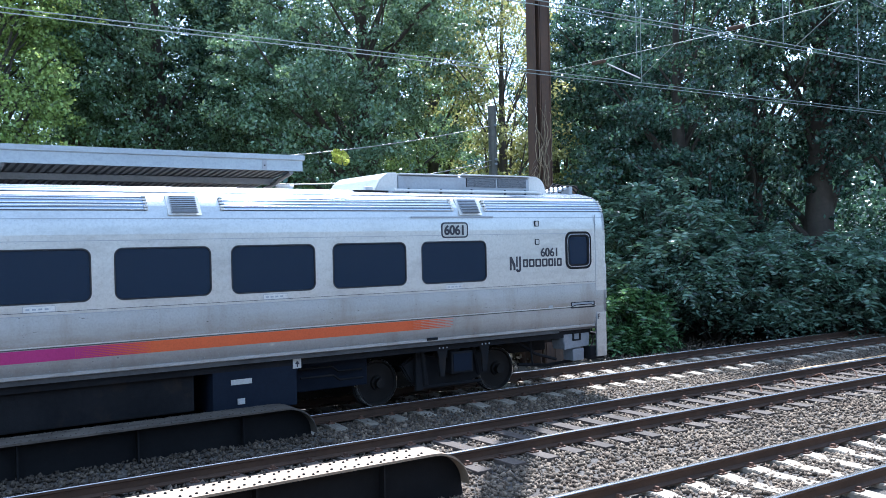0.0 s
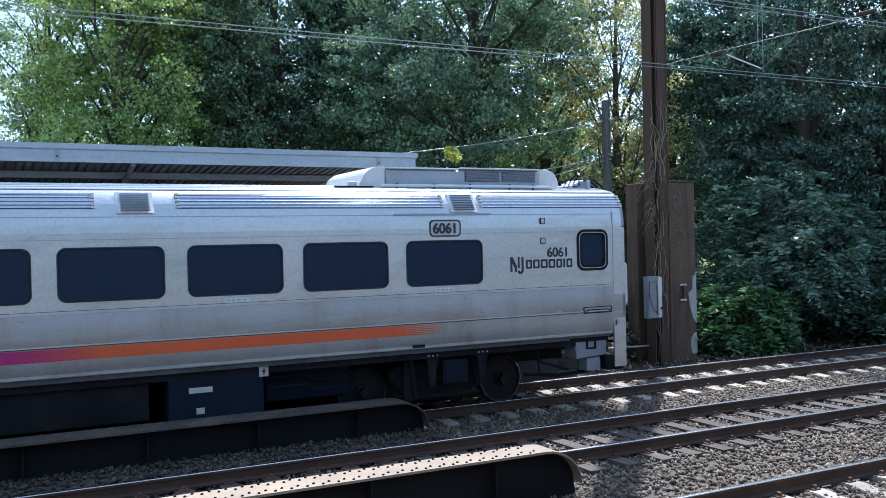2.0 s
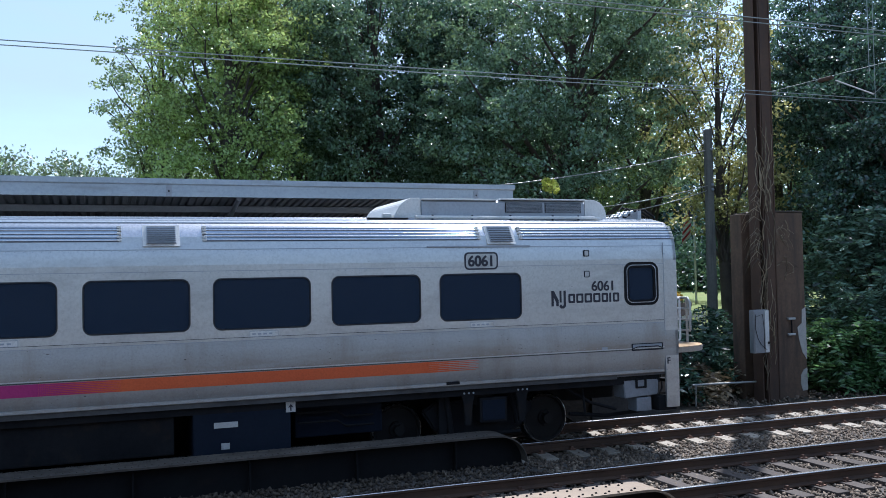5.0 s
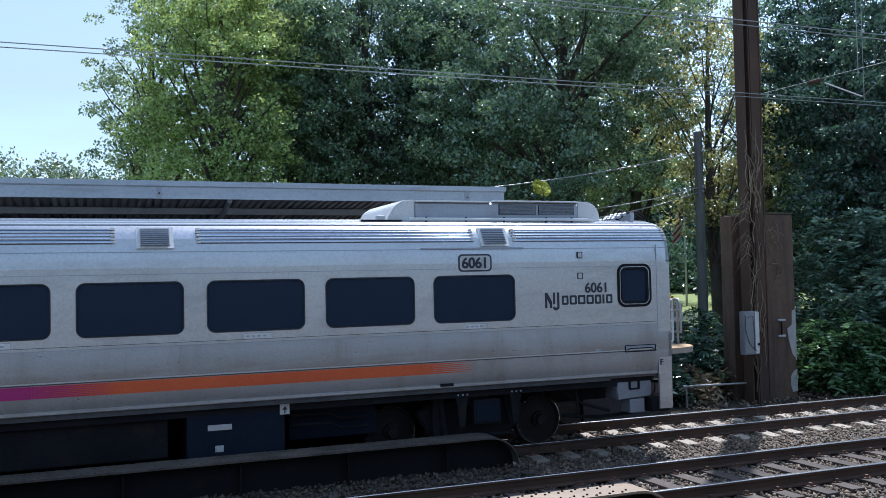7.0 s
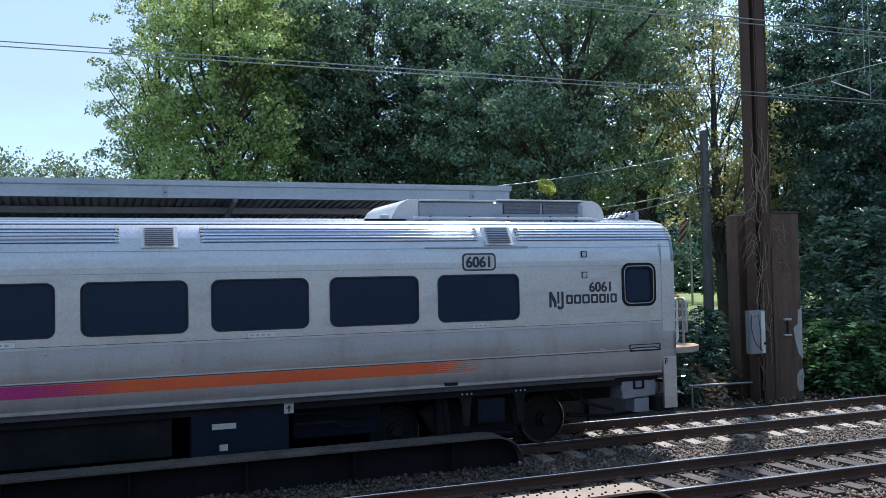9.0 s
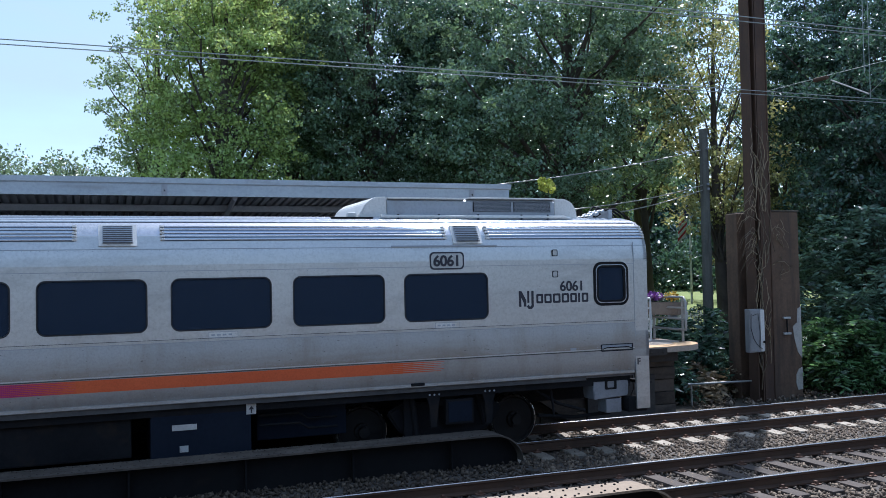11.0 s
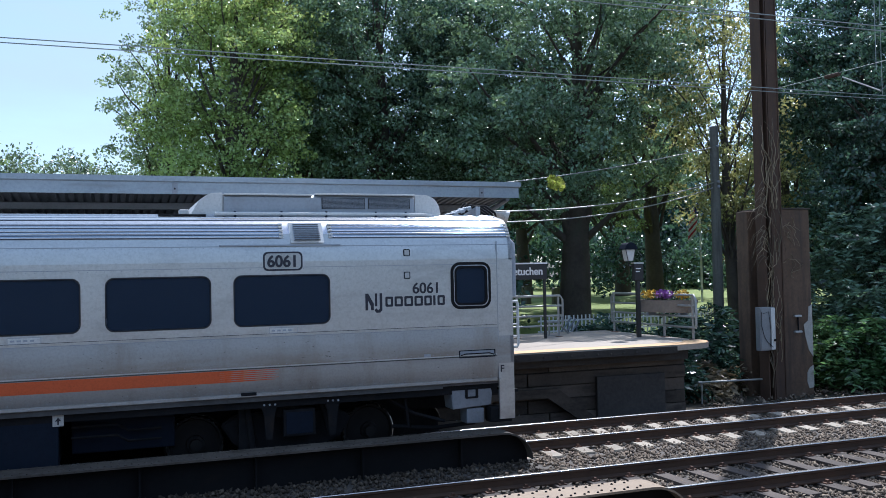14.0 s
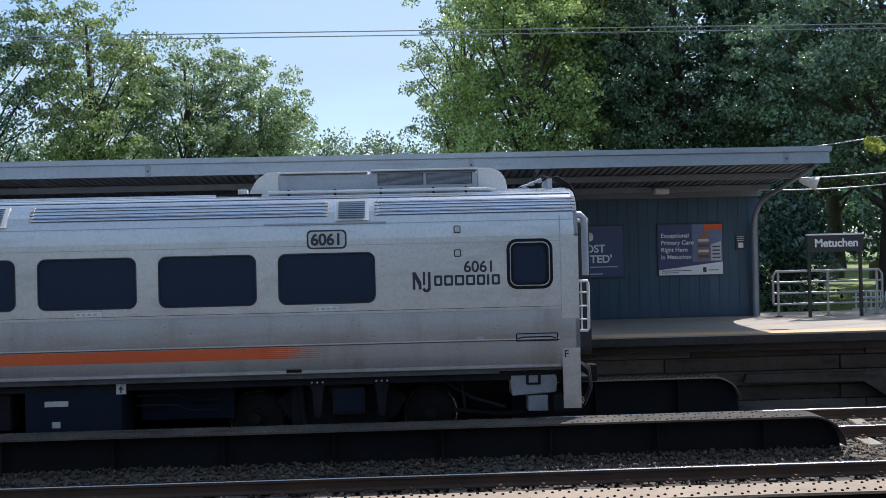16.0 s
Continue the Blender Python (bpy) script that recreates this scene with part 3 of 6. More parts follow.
sheet("ground", far + list(range(-80, 121, 2)) + [200, 400, 900, 2500], [-2500, -600, -150, -50, -20] + list(np.arange(0, 60, 1.0)) + [70, 90, 130, 250, 600, 2500],
      "earth", "dark leaf-strewn soil under the trees", -0.04)
sheet("lawn", list(range(-30, 31, 1)) + [34, 40, 50, 60], list(np.arange(22.6, 90, 1.0)), "lawn", "sunlit mown grass with tree shade", 0.0)
bed = raw("ballast_bed", [(x, y, z) for x in (-90, 140) for y, z in ((1.6, -0.5), (1.9, -0.24), (16.7, -0.22), (17.7, -0.46))],
          [(0, 1, 5, 4), (1, 2, 6, 5), (2, 3, 7, 6)], "ballast")
tagged(bed, "bed of grey crushed stone under the tracks", "ballast", kind="structure")


# ---- tracks ----
def rail_outline(h=0.172):
    half = [(0.0, 0.0), (0.034, -0.009), (0.035, -0.036), (0.010, -0.05), (0.009, -0.13), (0.07, -0.155), (0.07, -h), (0, -h)]
    return half


def track(name, yc, timber, label):
    t = thing(name, 0, yc, 0, label, "railway track", "tracks")
    for side in (-1, 1):
        prof = [(side * 0.755 + s * a, b) for s, pts in ((1, rail_outline()[1:7]), (-1, rail_outline()[1:7][::-1])) for a, b in pts]
        r = part("rail", prism(prof, "x", -90, 140), "railside", t, "rail with rusty brown web and foot")
        arc = [(0.0375 - 0.013 * (1 - math.cos(a)), 0.005 - 0.013 * (1 - math.sin(a))) for a in np.linspace(0, math.pi / 2, 7)]
        top = [(side * 0.755 + u, w) for u, w in arc] + [(side * 0.755 - u, w) for u, w in arc[::-1]]
        part("rail_head", prism(top, "x", -90, 140), "railhead", r, "polished running surface", True)
    if timber:
        tm = box(-0.115, 0.115, -1.28, 1.28, -0.36, -0.172, 0.012)
    else:
        tm = prism([(-1.27, -0.36), (-1.27, -0.19), (-0.95, -0.172), (-0.5, -0.172), (-0.35, -0.2), (0.35, -0.2), (0.5, -0.172), (0.95, -0.172), (1.27, -0.19), (1.27, -0.36)], "x", -0.125, 0.125, bevel=0.01)
    first = part("tie", tm, "wood_tie" if timber else "concrete_tie", t)
    cm = box(-0.06, 0.06, -0.05, 0.05, -0.174, -0.155)
    prism([(-0.03, -0.158), (0.03, -0.158), (0.018, -0.118), (-0.018, -0.118)], "y", -0.03, 0.03, cm)
    clip = part("rail_clip", cm, "clip", first)
    spots = [pose(0, side * 0.755 + q * 0.105, 0) for side in (-1, 1) for q in (-1, 1)]
    clip.matrix_basis = spots[0]
    rnd = random.Random(name)
    x = -18.0
    while x < 62:
        if x > -17.9:
            o = first.copy()
            scene.collection.objects.link(o)
            o.matrix_basis = pose(x, rnd.uniform(-0.03, 0.03), rnd.uniform(-0.006, 0.004), 0, 0, rnd.uniform(-1.2, 1.2) * (2 if timber else 0.7))
        else:
            o = first
            first.matrix_basis = pose(x, 0, 0)
        if -2 < x < 34:
            for m in spots:
                f = clip.copy()
                scene.collection.objects.link(f)
                f.parent, f.matrix_basis = o, m
        x += (0.56 if timber else 0.61) + rnd.uniform(-0.02, 0.02)
    return t


track("railway_track", TRACK_Y[0], False, "railway track with rusty rails on pale concrete ties")
track("railway_track", TRACK_Y[1], True, "railway track with rusty rails on dark timber ties")
track("railway_track", TRACK_Y[2], False, "railway track with rails on whitish concrete ties")


def stones(name, spans, label, size, density, seed, material="ballast", level=-0.225):
    """Loose angular stones in rectangles of the plan (x0, x1, y0, y1)."""
    rng = np.random.default_rng(seed)
    base = np.array([(1, 0, 0), (-1, 0, 0), (0, 1, 0), (0, -1, 0), (0, 0, 1), (0, 0, -1)], float)
    tri = np.array([(0, 2, 4), (2, 1, 4), (1, 3, 4), (3, 0, 4), (2, 0, 5), (1, 2, 5), (3, 1, 5), (0, 3, 5)])
    cs = []
    for x0, x1, y0, y1 in spans:
        n = int((x1 - x0) * (y1 - y0) * density)
        cs.append(np.stack([rng.uniform(x0, x1, n), rng.uniform(y0, y1, n), np.full(n, level) + rng.uniform(-0.012, 0.022, n)], 1))
    c = np.concatenate(cs)
    n = len(c)
    s = size * rng.uniform(0.6, 1.35, (n, 1, 1)) * rng.uniform(0.6, 1.2, (n, 1, 3))
    v = base[None] * s + rng.normal(0, size * 0.22, (n, 6, 3))
    a = rng.uniform(0, 6.28, n)
    ca, sa = np.cos(a)[:, None], np.sin(a)[:, None]
    tilt = rng.uniform(-0.9, 0.9, n)
    ct, st = np.cos(tilt)[:, None], np.sin(tilt)[:, None]
    x, y, z = v[..., 0], v[..., 1], v[..., 2]
    y, z = y * ct - z * st, y * st + z * ct
    v = np.stack([x * ca - y * sa, x * sa + y * ca, z], -1) + c[:, None]
    f = tri[None] + (np.arange(n) * 6)[:, None, None]
    return tagged(raw(name, v.reshape(-1, 3), f.reshape(-1, 3), material), label, "ballast", kind="stuff")


def stone_material(name, shade_gain):
    """Broken stones, each with its own tone; a factor below 1 paints in the coach's shade."""
    m = bpy.data.materials.new(name)
    m.use_nodes = True
    nt = m.node_tree
    b = nt.nodes["Principled BSDF"]
    geo = nt.nodes.new("ShaderNodeNewGeometry")
    col = ramp(nt, geo.outputs["Random Per Island"], [(p, tuple(v * shade_gain for v in c)) for p, c in ((0.0, (0.026, 0.019, 0.013)), (0.3, (0.082, 0.058, 0.040)), (0.7, (0.178, 0.132, 0.092)), (1.0, (0.34, 0.27, 0.195)))])
    tc = nt.nodes.new("ShaderNodeTexCoord").outputs["Object"]
    col = mixc(nt, 0.35, col, ramp(nt, noise_node(nt, tc, 0.8, 3), [(0.35, tuple(v * shade_gain for v in (0.066, 0.045, 0.031))), (0.65, tuple(v * shade_gain for v in (0.215, 0.18, 0.135)))]))
    nt.links.new(col, b.inputs["Base Color"])
    b.inputs["Roughness"].default_value = 0.9
    return m


M["stone"] = stone_material("loose_stone", 1.0)
# Half-bright copy of the stone: shade beside the girder is put into its colour.
M["shaded_stone"] = stone_material("shade_darkened_stone", 0.5)
stones("ballast_stones", [(6.5, 26, 11.75, 13.95), (2, 22, 8.2, 10.2), (3, 16, 7.75, 8.4), (6, 30, 15.6, 16.5), (-3, 24, 10.25, 11.65), (6, 30, 14.05, 15.45), (5, 17, 6.3, 7.6)],
       "loose grey and brown crushed ballast stones", 0.037, 262, 5, "stone")
stones("fine_ballast", [(-9, 6.5, 11.75, 12.75)], "small dark crushed stones beside the girder", 0.028, 420, 15, "shaded_stone")


berm = prism([(12.05, -0.3), (12.05, -0.235), (12.45, -0.16), (12.89, -0.09), (12.89, -0.3)], "x", -14, 6.1)
tagged(part("ballast_berm", berm, "ballast"), "crushed stone heaped against the girder", "ballast", kind="structure")
for yk, zk in ((12.15, -0.215), (12.32, -0.185), (12.49, -0.15), (12.66, -0.115), (12.8, -0.085)):
    stones("fine_ballast", [(-9, 6.2, yk - 0.09, yk + 0.09)], "small dark crushed stones heaped against the girder", 0.034, 330, int(yk * 100), "shaded_stone", zk)
stones("shoulder_rubble", [(13, 40, 17.2, 19.6), (17.5, 40, 19.6, 21.5)], "scattered dark rubble and leaf litter beside the track", 0.05, 26, 8, "stone", -0.34)


# ---- girders of the bridge under the tracks ----
def girder(yc, half, top, x_end, label, x0=-30.0, plate="flange"):
    g = thing("plate_girder", 0, yc, 0, label, "bridge girder", "bridge girders")
    def outline(drop):
        pts = [(x0, -0.5), (x0, top - drop)]
        pts += [(x_end - 0.55 + 0.5 * math.sin(a), top - drop - 0.42 * (1 - math.cos(a))) for a in np.linspace(0, math.pi / 2, 9)]
        return pts + [(x_end + 0.02, -0.5)]
    part("web", prism(outline(0.03), "y", -0.03, 0.03), "girder", g)
    bm = bmesh.new()
    pts = outline(0.0)[1:-1]
    for (xa, za), (xb, zb) in zip(pts, pts[1:]):
        v = [bm.verts.new(p) for p in ((xa, -half, za), (xb, -half, zb), (xb, half, zb), (xa, half, za), (xa, -half, za - 0.028), (xb, -half, zb - 0.028), (xb, half, zb - 0.028), (xa, half, za - 0.028))]
        for f in ((0, 1, 2, 3), (7, 6, 5, 4), (0, 4, 5, 1), (2, 6, 7, 3)):
            bm.faces.new([v[i] for i in f])
    bmesh.ops.remove_doubles(bm, verts=bm.verts[:], dist=1e-4)
    fl = part("flange", bm, plate, g, "dusty riveted top plate")
    rv = bmesh.new()
    for row, off in ((-0.8, 0), (-0.5, 0.5), (0.5, 0), (0.8, 0.5)):
        x = x0 + 12 + off * 0.17
        while x < x_end - 0.6:
            a = [rv.verts.new((x + 0.018 * math.cos(k * 1.0472), row * half + 0.018 * math.sin(k * 1.0472), top)) for k in range(6)]
            b = [rv.verts.new((x + 0.011 * math.cos(k * 1.0472), row * half + 0.011 * math.sin(k * 1.0472), top + 0.014)) for k in range(6)]
            for k in range(6):
                rv.faces.new((a[k], a[(k + 1) % 6], b[(k + 1) % 6], b[k]))
            rv.faces.new(b)
            x += 0.17
    tagged(part("rivets", rv, "girder" if plate == "flange" else plate, fl, "dark domed rivets"), kind="stuff")
    for side in (-1, 1):
        part("angle", box(x0, x_end - 0.5, min(side * 0.03, side * 0.15), max(side * 0.03, side * 0.15), top - 0.05, top - 0.03), "girder", g)
    for i in range(14):
        xs = x_end - 1.2 - i * 1.55
        part("stiffener", box(xs - 0.012, xs + 0.012, -0.15, 0.15, -0.4, top - 0.05), "girder", g)
    return g


girder(12.93, 0.25, 0.425, 6.22, "black plate girder with riveted top between tracks", plate="flange_shaded")
girder(9.06, 0.21, 0.405, 6.38, "black plate girder with pale riveted top flange")
girder(16.72, 0.2, 0.46, 6.1, "black plate girder in the shade of the platform")
ob = thing("steel_brace", 0, 16.78, 0, "dark steel beam bending down under the platform edge", "beam")
part("beam", prism([(6.25, 0.46), (6.2, 0.3), (8.5, 0.27), (9.35, -0.3), (9.75, -0.3), (8.75, 0.45)], "y", -0.06, 0.06), "plankface", ob)
for k in range(4):
    part("rod", tube([(6.4 + k * 0.45, 0.25, -0.25), (6.9 + k * 0.45, 0.25, 0.2 - 0.03 * k)], 0.014, 6), "steelpaint", ob)


# ---- platform ----
PX = 12.78
plat = tagged(part("platform", prism([(-40, 16.42), (PX - 1.25, 16.42)] + [(PX - 0.9 + 0.9 * math.sin(a), 17.35 - 0.9 * math.cos(a)) for a in np.linspace(0.1, math.pi / 2, 9)] + [(PX, 21.6), (-40, 21.6)], "z", 1.13, 1.245, bevel=0.012), "platform"), "worn concrete station platform partly in canopy shade", "platform", kind="structure")
part("edge_strip", prism([(-40, 16.425), (PX - 1.25, 16.425)] + [(PX - 0.9 + 0.89 * math.sin(a), 17.345 - 0.89 * math.cos(a)) for a in np.linspace(0.1, math.pi / 2, 9)] + [(PX - 0.5, 17.36), (PX - 0.62, 17.06), (PX - 0.95, 16.95), (-40, 16.95)], "z", 1.247, 1.256), "edge", plat, "faded yellow warning strip")
part("edge_beam", box(-40, PX - 1.3, 16.395, 16.418, 1.08, 1.225), "face", plat, "blackened beam along the edge")
bolts = bmesh.new()
for k in range(110):
    tube([(PX - 1.4 - 0.31 * k, 16.4, 1.15), (PX - 1.4 - 0.31 * k, 16.375, 1.15)], 0.022, 6, bolts)
tagged(part("bolts", bolts, "face", plat), kind="stuff")
front = tagged(part("platform_front", box(-40, PX - 0.72, 17.02, 17.3, -0.6, 1.1), "face"), "blackened timber front under the platform edge", "platform front", kind="structure")
for k in range(5):
    z0 = -0.35 + k * 0.28
    for j in range(9):
        x1 = PX - 0.73 - j * 3.4 - 0.5 * (k % 2) * (j > 0)
        part("plank", box(x1 - 3.38 - 0.5 * (k % 2) * (j == 0), x1, 16.95 + 0.02 * ((k + j) % 3), 17.02, z0, z0 + 0.262, 0.01), "plankface", front)
part("bearer", box(-40, PX - 0.8, 16.72, 16.9, 0.9, 1.125, 0.01), "face", front)
part("end_wall", box(PX - 0.95, PX - 0.72, 17.0, 21.5, -0.6, 1.125), "face", front)
part("cover_plate", box(9.75, 11.45, 16.85, 16.93, -0.3, 0.62, 0.01), "face", front, "dark sheet leaning on the front")
tagged(part("platform_near", box(-40, 60, -6, 1.4, -0.6, 1.25), "platform"), "plain concrete platform on the near side", "platform", kind="structure")


# Unseen wall and canopy behind the camera, added to dim the skylight.
near = tagged(part("unseen_wall", box(-40, 60, -5.2, -5.0, 1.25, 3.6), "deck"), "unseen plain grey wall added to hold back skylight", "wall", kind="structure")
tagged(part("unseen_canopy", box(-40, 60, -5.2, -1.0, 4.5, 4.65), "deck"), "unseen plain canopy added to hold back skylight", "canopy", kind="structure")


# ---- shelter ----
CX1, CY0, CY1 = 8.02, 16.95, 22.0
shelter = thing("platform_shelter", 0, 0, 1.245, "blue-grey boarded platform shelter under a sloping metal canopy", "shelter")
FRONT_Z, WALL_Z = 4.50 - 1.245, 4.03 - 1.245
def roof_z(y):
    return FRONT_Z + 0.03 - (y - CY0) * (FRONT_Z - WALL_Z - 0.1) / (20.6 - CY0)
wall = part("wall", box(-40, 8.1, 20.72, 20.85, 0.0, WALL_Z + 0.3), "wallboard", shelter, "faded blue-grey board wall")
k, x = 0, 8.08
while x > -9:
    w = 0.235
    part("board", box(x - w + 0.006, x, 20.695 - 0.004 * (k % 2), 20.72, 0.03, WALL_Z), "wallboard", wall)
    x -= w
    k += 1
part("top_plate", box(-40, 8.1, 20.5, 20.7, WALL_Z, WALL_Z + 0.16, 0.01), "deck", shelter)
canopy = part("canopy", prism([(CY0 + 0.03, roof_z(CY0) + 0.06), (CY1, roof_z(CY1) + 0.06), (CY1, roof_z(CY1) + 0.1), (CY0 + 0.03, roof_z(CY0) + 0.1)], "x", -40, CX1), "fascia", shelter)
bm = bmesh.new()
n = int((CX1 + 40) / 0.15)
prof = []
for i in range(n):
    xa = CX1 - 0.06 - i * 0.15
    prof += [(xa, 0.0), (xa - 0.075, 0.0), (xa - 0.09, 0.045), (xa - 0.135, 0.045)]
for (xa, za), (xb, zb) in zip(prof, prof[1:]):
    v = [bm.verts.new(p) for p in ((xa, CY0 + 0.03, roof_z(CY0) + za), (xb, CY0 + 0.03, roof_z(CY0) + zb), (xb, CY1, roof_z(CY1) + zb), (xa, CY1, roof_z(CY1) + za))]
    bm.faces.new(v)
part("deck", bm, "deck", canopy, "ribbed metal underside")
fz = FRONT_Z
part("fascia", prism([(CY0 - 0.02, fz - 0.06), (CY0 + 0.03, fz - 0.06), (CY0 + 0.03, fz + 0.15), (CY0 - 0.02, fz + 0.15)], "x", -40, CX1 + 0.02), "fascia", canopy, "grey-blue metal gutter board")
part("gutter_lip", prism([(CY0 - 0.02, fz + 0.152), (CY0 + 0.12, fz + 0.152), (CY0 + 0.12, fz + 0.262), (CY0 - 0.07, fz + 0.262), (CY0 - 0.07, fz + 0.17)], "x", -40, CX1 + 0.05), "fascia", canopy, "lighter projecting gutter edge")
for xj in (7.2, 1.15, -4.9, -10.9):
    part("joint_strap", box(xj - 0.05, xj + 0.05, CY0 - 0.032, CY0 - 0.021, fz - 0.05, fz + 0.14), "steelpaint", canopy)
    part("strap_bolt", box(xj - 0.012, xj + 0.012, CY0 - 0.045, CY0 - 0.033, fz + 0.02, fz + 0.05), "under", canopy)
part("end_trim", prism([(CY0 + 0.12, roof_z(CY0) - 0.02), (CY1, roof_z(CY1) - 0.02), (CY1, roof_z(CY1) + 0.13), (CY0 + 0.12, roof_z(CY0) + 0.2)], "x", CX1 - 0.02, CX1 + 0.02), "fascia", canopy)
for yb in (18.3, 19.7):
    part("purlin", box(-40, CX1 - 0.05, yb - 0.05, yb + 0.05, roof_z(yb) - 0.14, roof_z(yb) - 0.012, 0.008), "deck", canopy)
for xb in (7.93, 2.45, -2.95, -8.4, -13.9):
    pts = [(xb, 20.52, 0.0), (xb, 20.52, WALL_Z - 0.75)]
    pts += [(xb, 20.52 - 1.0 * (1 - math.cos(a)), WALL_Z - 0.75 + 0.72 * math.sin(a)) for a in np.linspace(0.2, math.pi / 2, 7)]
    pts += [(xb, CY0 + 0.3, fz - 0.06)]
    part("frame_post", tube(pts, 0.075, 8, r_end=0.05), "steelpaint", shelter, "curved grey steel post", True)
part("shelter_lamp", box(5.3, 5.62, 19.3, 19.55, 2.8, 2.94, 0.03), "plate", shelter, "white box lamp")
horn = thing("loudspeaker", 8.32, 18.6, 4.22, "grey horn loudspeaker under the canopy end", "loudspeaker")
bm = bmesh.new()
tube([(-0.12, 0.05, 0.03), (-0.02, 0, 0), (0.2, -0.1, -0.08)], 0.04, 10, bm, 0.15)
part("horn", bm, "trimlight", horn, smooth=True)
part("bracket", tube([(-0.35, 0.05, 0.16), (-0.1, 0.05, 0.03)], 0.02, 6), "steelpaint", horn)


def poster(name, x0, x1, z0, z1, label):
    p = thing(name, x0, 20.66, z0, label, "poster", "posters on the shelter")
    w, h = x1 - x0, z1 - z0
    part("frame", box(0, w, 0, 0.03, 0, h, 0.006), "black", p)
    part("sheet", box(0.03, w - 0.03, -0.006, 0.0, 0.03, h - 0.03), "adblue", p)
    return p, w, h


ad, w, h = poster("poster", 5.69, 7.25, 2.21, 3.44, "navy blue clinic poster with white words in black frame")
part("picture", box(0.82, w - 0.03, -0.011, -0.007, 0.33, h - 0.03), "adsky", ad)
part("picture_building", prism([(0.93, 0.35), (0.93, 0.84), (1.13, 1.08), (1.24, 1.02), (1.24, 0.35)], "y", -0.016, -0.012), "adbrown", ad)
part("picture_wing", prism([(1.26, 0.35), (1.26, 0.72), (1.5, 0.8), (1.5, 0.35)], "y", -0.016, -0.012), "plate", ad)
for k in range(4):
    part("picture_windows", box(0.96, 1.21, -0.019, -0.017, 0.42 + 0.125 * k, 0.48 + 0.125 * k), "plate" if k % 2 else "adblue", ad)
    part("picture_windows", box(1.29, 1.47, -0.019, -0.017, 0.40 + 0.085 * k, 0.435 + 0.085 * k), "adblue", ad)
part("tag", box(1.1, w - 0.03, -0.018, -0.012, h - 0.17, h - 0.03), "orange", ad, "orange corner tag")
part("footer", prism([(0.03, 0.03), (0.03, 0.15), (w - 0.03, 0.32), (w - 0.03, 0.03)], "y", -0.02, -0.014), "signwhite", ad)
for i, s in enumerate(("Exceptional", "Primary Care", "Right Here", "in Metuchen")):
    letters(s, 0.142, "signwhite", ad, pose(0.08, -0.024, h - 0.33 - i * 0.165), depth=0.002, weight=0.002)
for i in range(2):
    part("small_print", box(0.1, 0.78 - 0.3 * i, -0.024, -0.021, 0.12 - 0.045 * i, 0.137 - 0.045 * i), "ink", ad)
part("logo", box(1.06, 1.14, -0.024, -0.021, 0.08, 0.2), "ink", ad)
part("small_print", box(1.18, 1.42, -0.024, -0.021, 0.12, 0.14), "ink", ad)
ad, w, h = poster("poster", 3.3, 4.92, 2.21, 3.44, "dark navy poster with white words on shelter wall")
letters("OST", 0.25, "signwhite", ad, pose(w - 0.92, -0.012, 0.6), depth=0.002, weight=0.006)
letters("STED'", 0.25, "signwhite", ad, pose(w - 0.92, -0.012, 0.36), depth=0.002, weight=0.006)
for i, (a, b) in enumerate(((0.5, 1.45), (0.5, 1.1))):
    part("small_print", box(a, b, -0.011, -0.007, 0.25 - 0.16 * i, 0.268 - 0.16 * i), "signwhite", ad)
part("emblem", prism(rounded(0.66, 0.9, 0.86, 1.06, 0.08), "y", -0.011, -0.007), "signwhite", ad)
note = thing("notice", 7.54, 20.66, 2.8, "small black and white notice on the shelter wall", "notice")
part("board", box(0, 0.235, 0, 0.025, 0, 0.34, 0.005), "black", note)
part("label", box(0.06, 0.175, -0.005, 0, 0.04, 0.16), "signwhite", note)
for i in range(3):
    part("text_bar", box(0.03, 0.2, -0.005, 0, 0.2 + 0.045 * i, 0.22 + 0.045 * i), "plate", note)


# ---- the coach ----
LEN = 25.9
coach = thing("passenger_coach", 9.40, TRACK_Y[0], 0, "silver railway coach with orange and magenta stripe and dark windows", "train")
SIDE = [(-1.535, 1.16), (-1.575, 1.22), (-1.60, 1.40), (-1.612, 1.56), (-1.60, 2.02)]
UPPER = [(-1.60, 3.12), (-1.592, 3.22), (-1.57, 3.40), (-1.52, 3.53), (-1.43, 3.655), (-1.26, 3.765), (-0.9, 3.85), (-0.4, 3.89), (0, 3.90)]


def strip(profile, x0, x1, bm=None):
    bm = bm or bmesh.new()
    a = [bm.verts.new((x0, y, z)) for y, z in profile]
    b = [bm.verts.new((x1, y, z)) for y, z in profile]
    for i in range(len(a) - 1):
        bm.faces.new((a[i], b[i], b[i + 1], a[i + 1]))
    return bm


def mirror(p):
    return [(-y, z) for y, z in p[::-1]]


low = strip(SIDE, -LEN, 0)
strip(mirror(SIDE), -LEN, 0, low)
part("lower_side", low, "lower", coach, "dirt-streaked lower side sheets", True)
shoulder = UPPER[:4]
sh = strip(shoulder, -LEN, 0)
strip(mirror(shoulder), -LEN, 0, sh)
part("upper_side", sh, "shell", coach, "", True)
rf = UPPER[3:] + mirror(UPPER[3:])[1:]
part("roof", strip(rf, -LEN, 0), "roof", coach, "curved bright metal roof", True)

WINDOWS = [(-4.41 - 1.73 * i, -2.99 - 1.73 * i) for i in range(11)]
DOORWIN = (-1.04, -0.40, 2.35, 3.05)


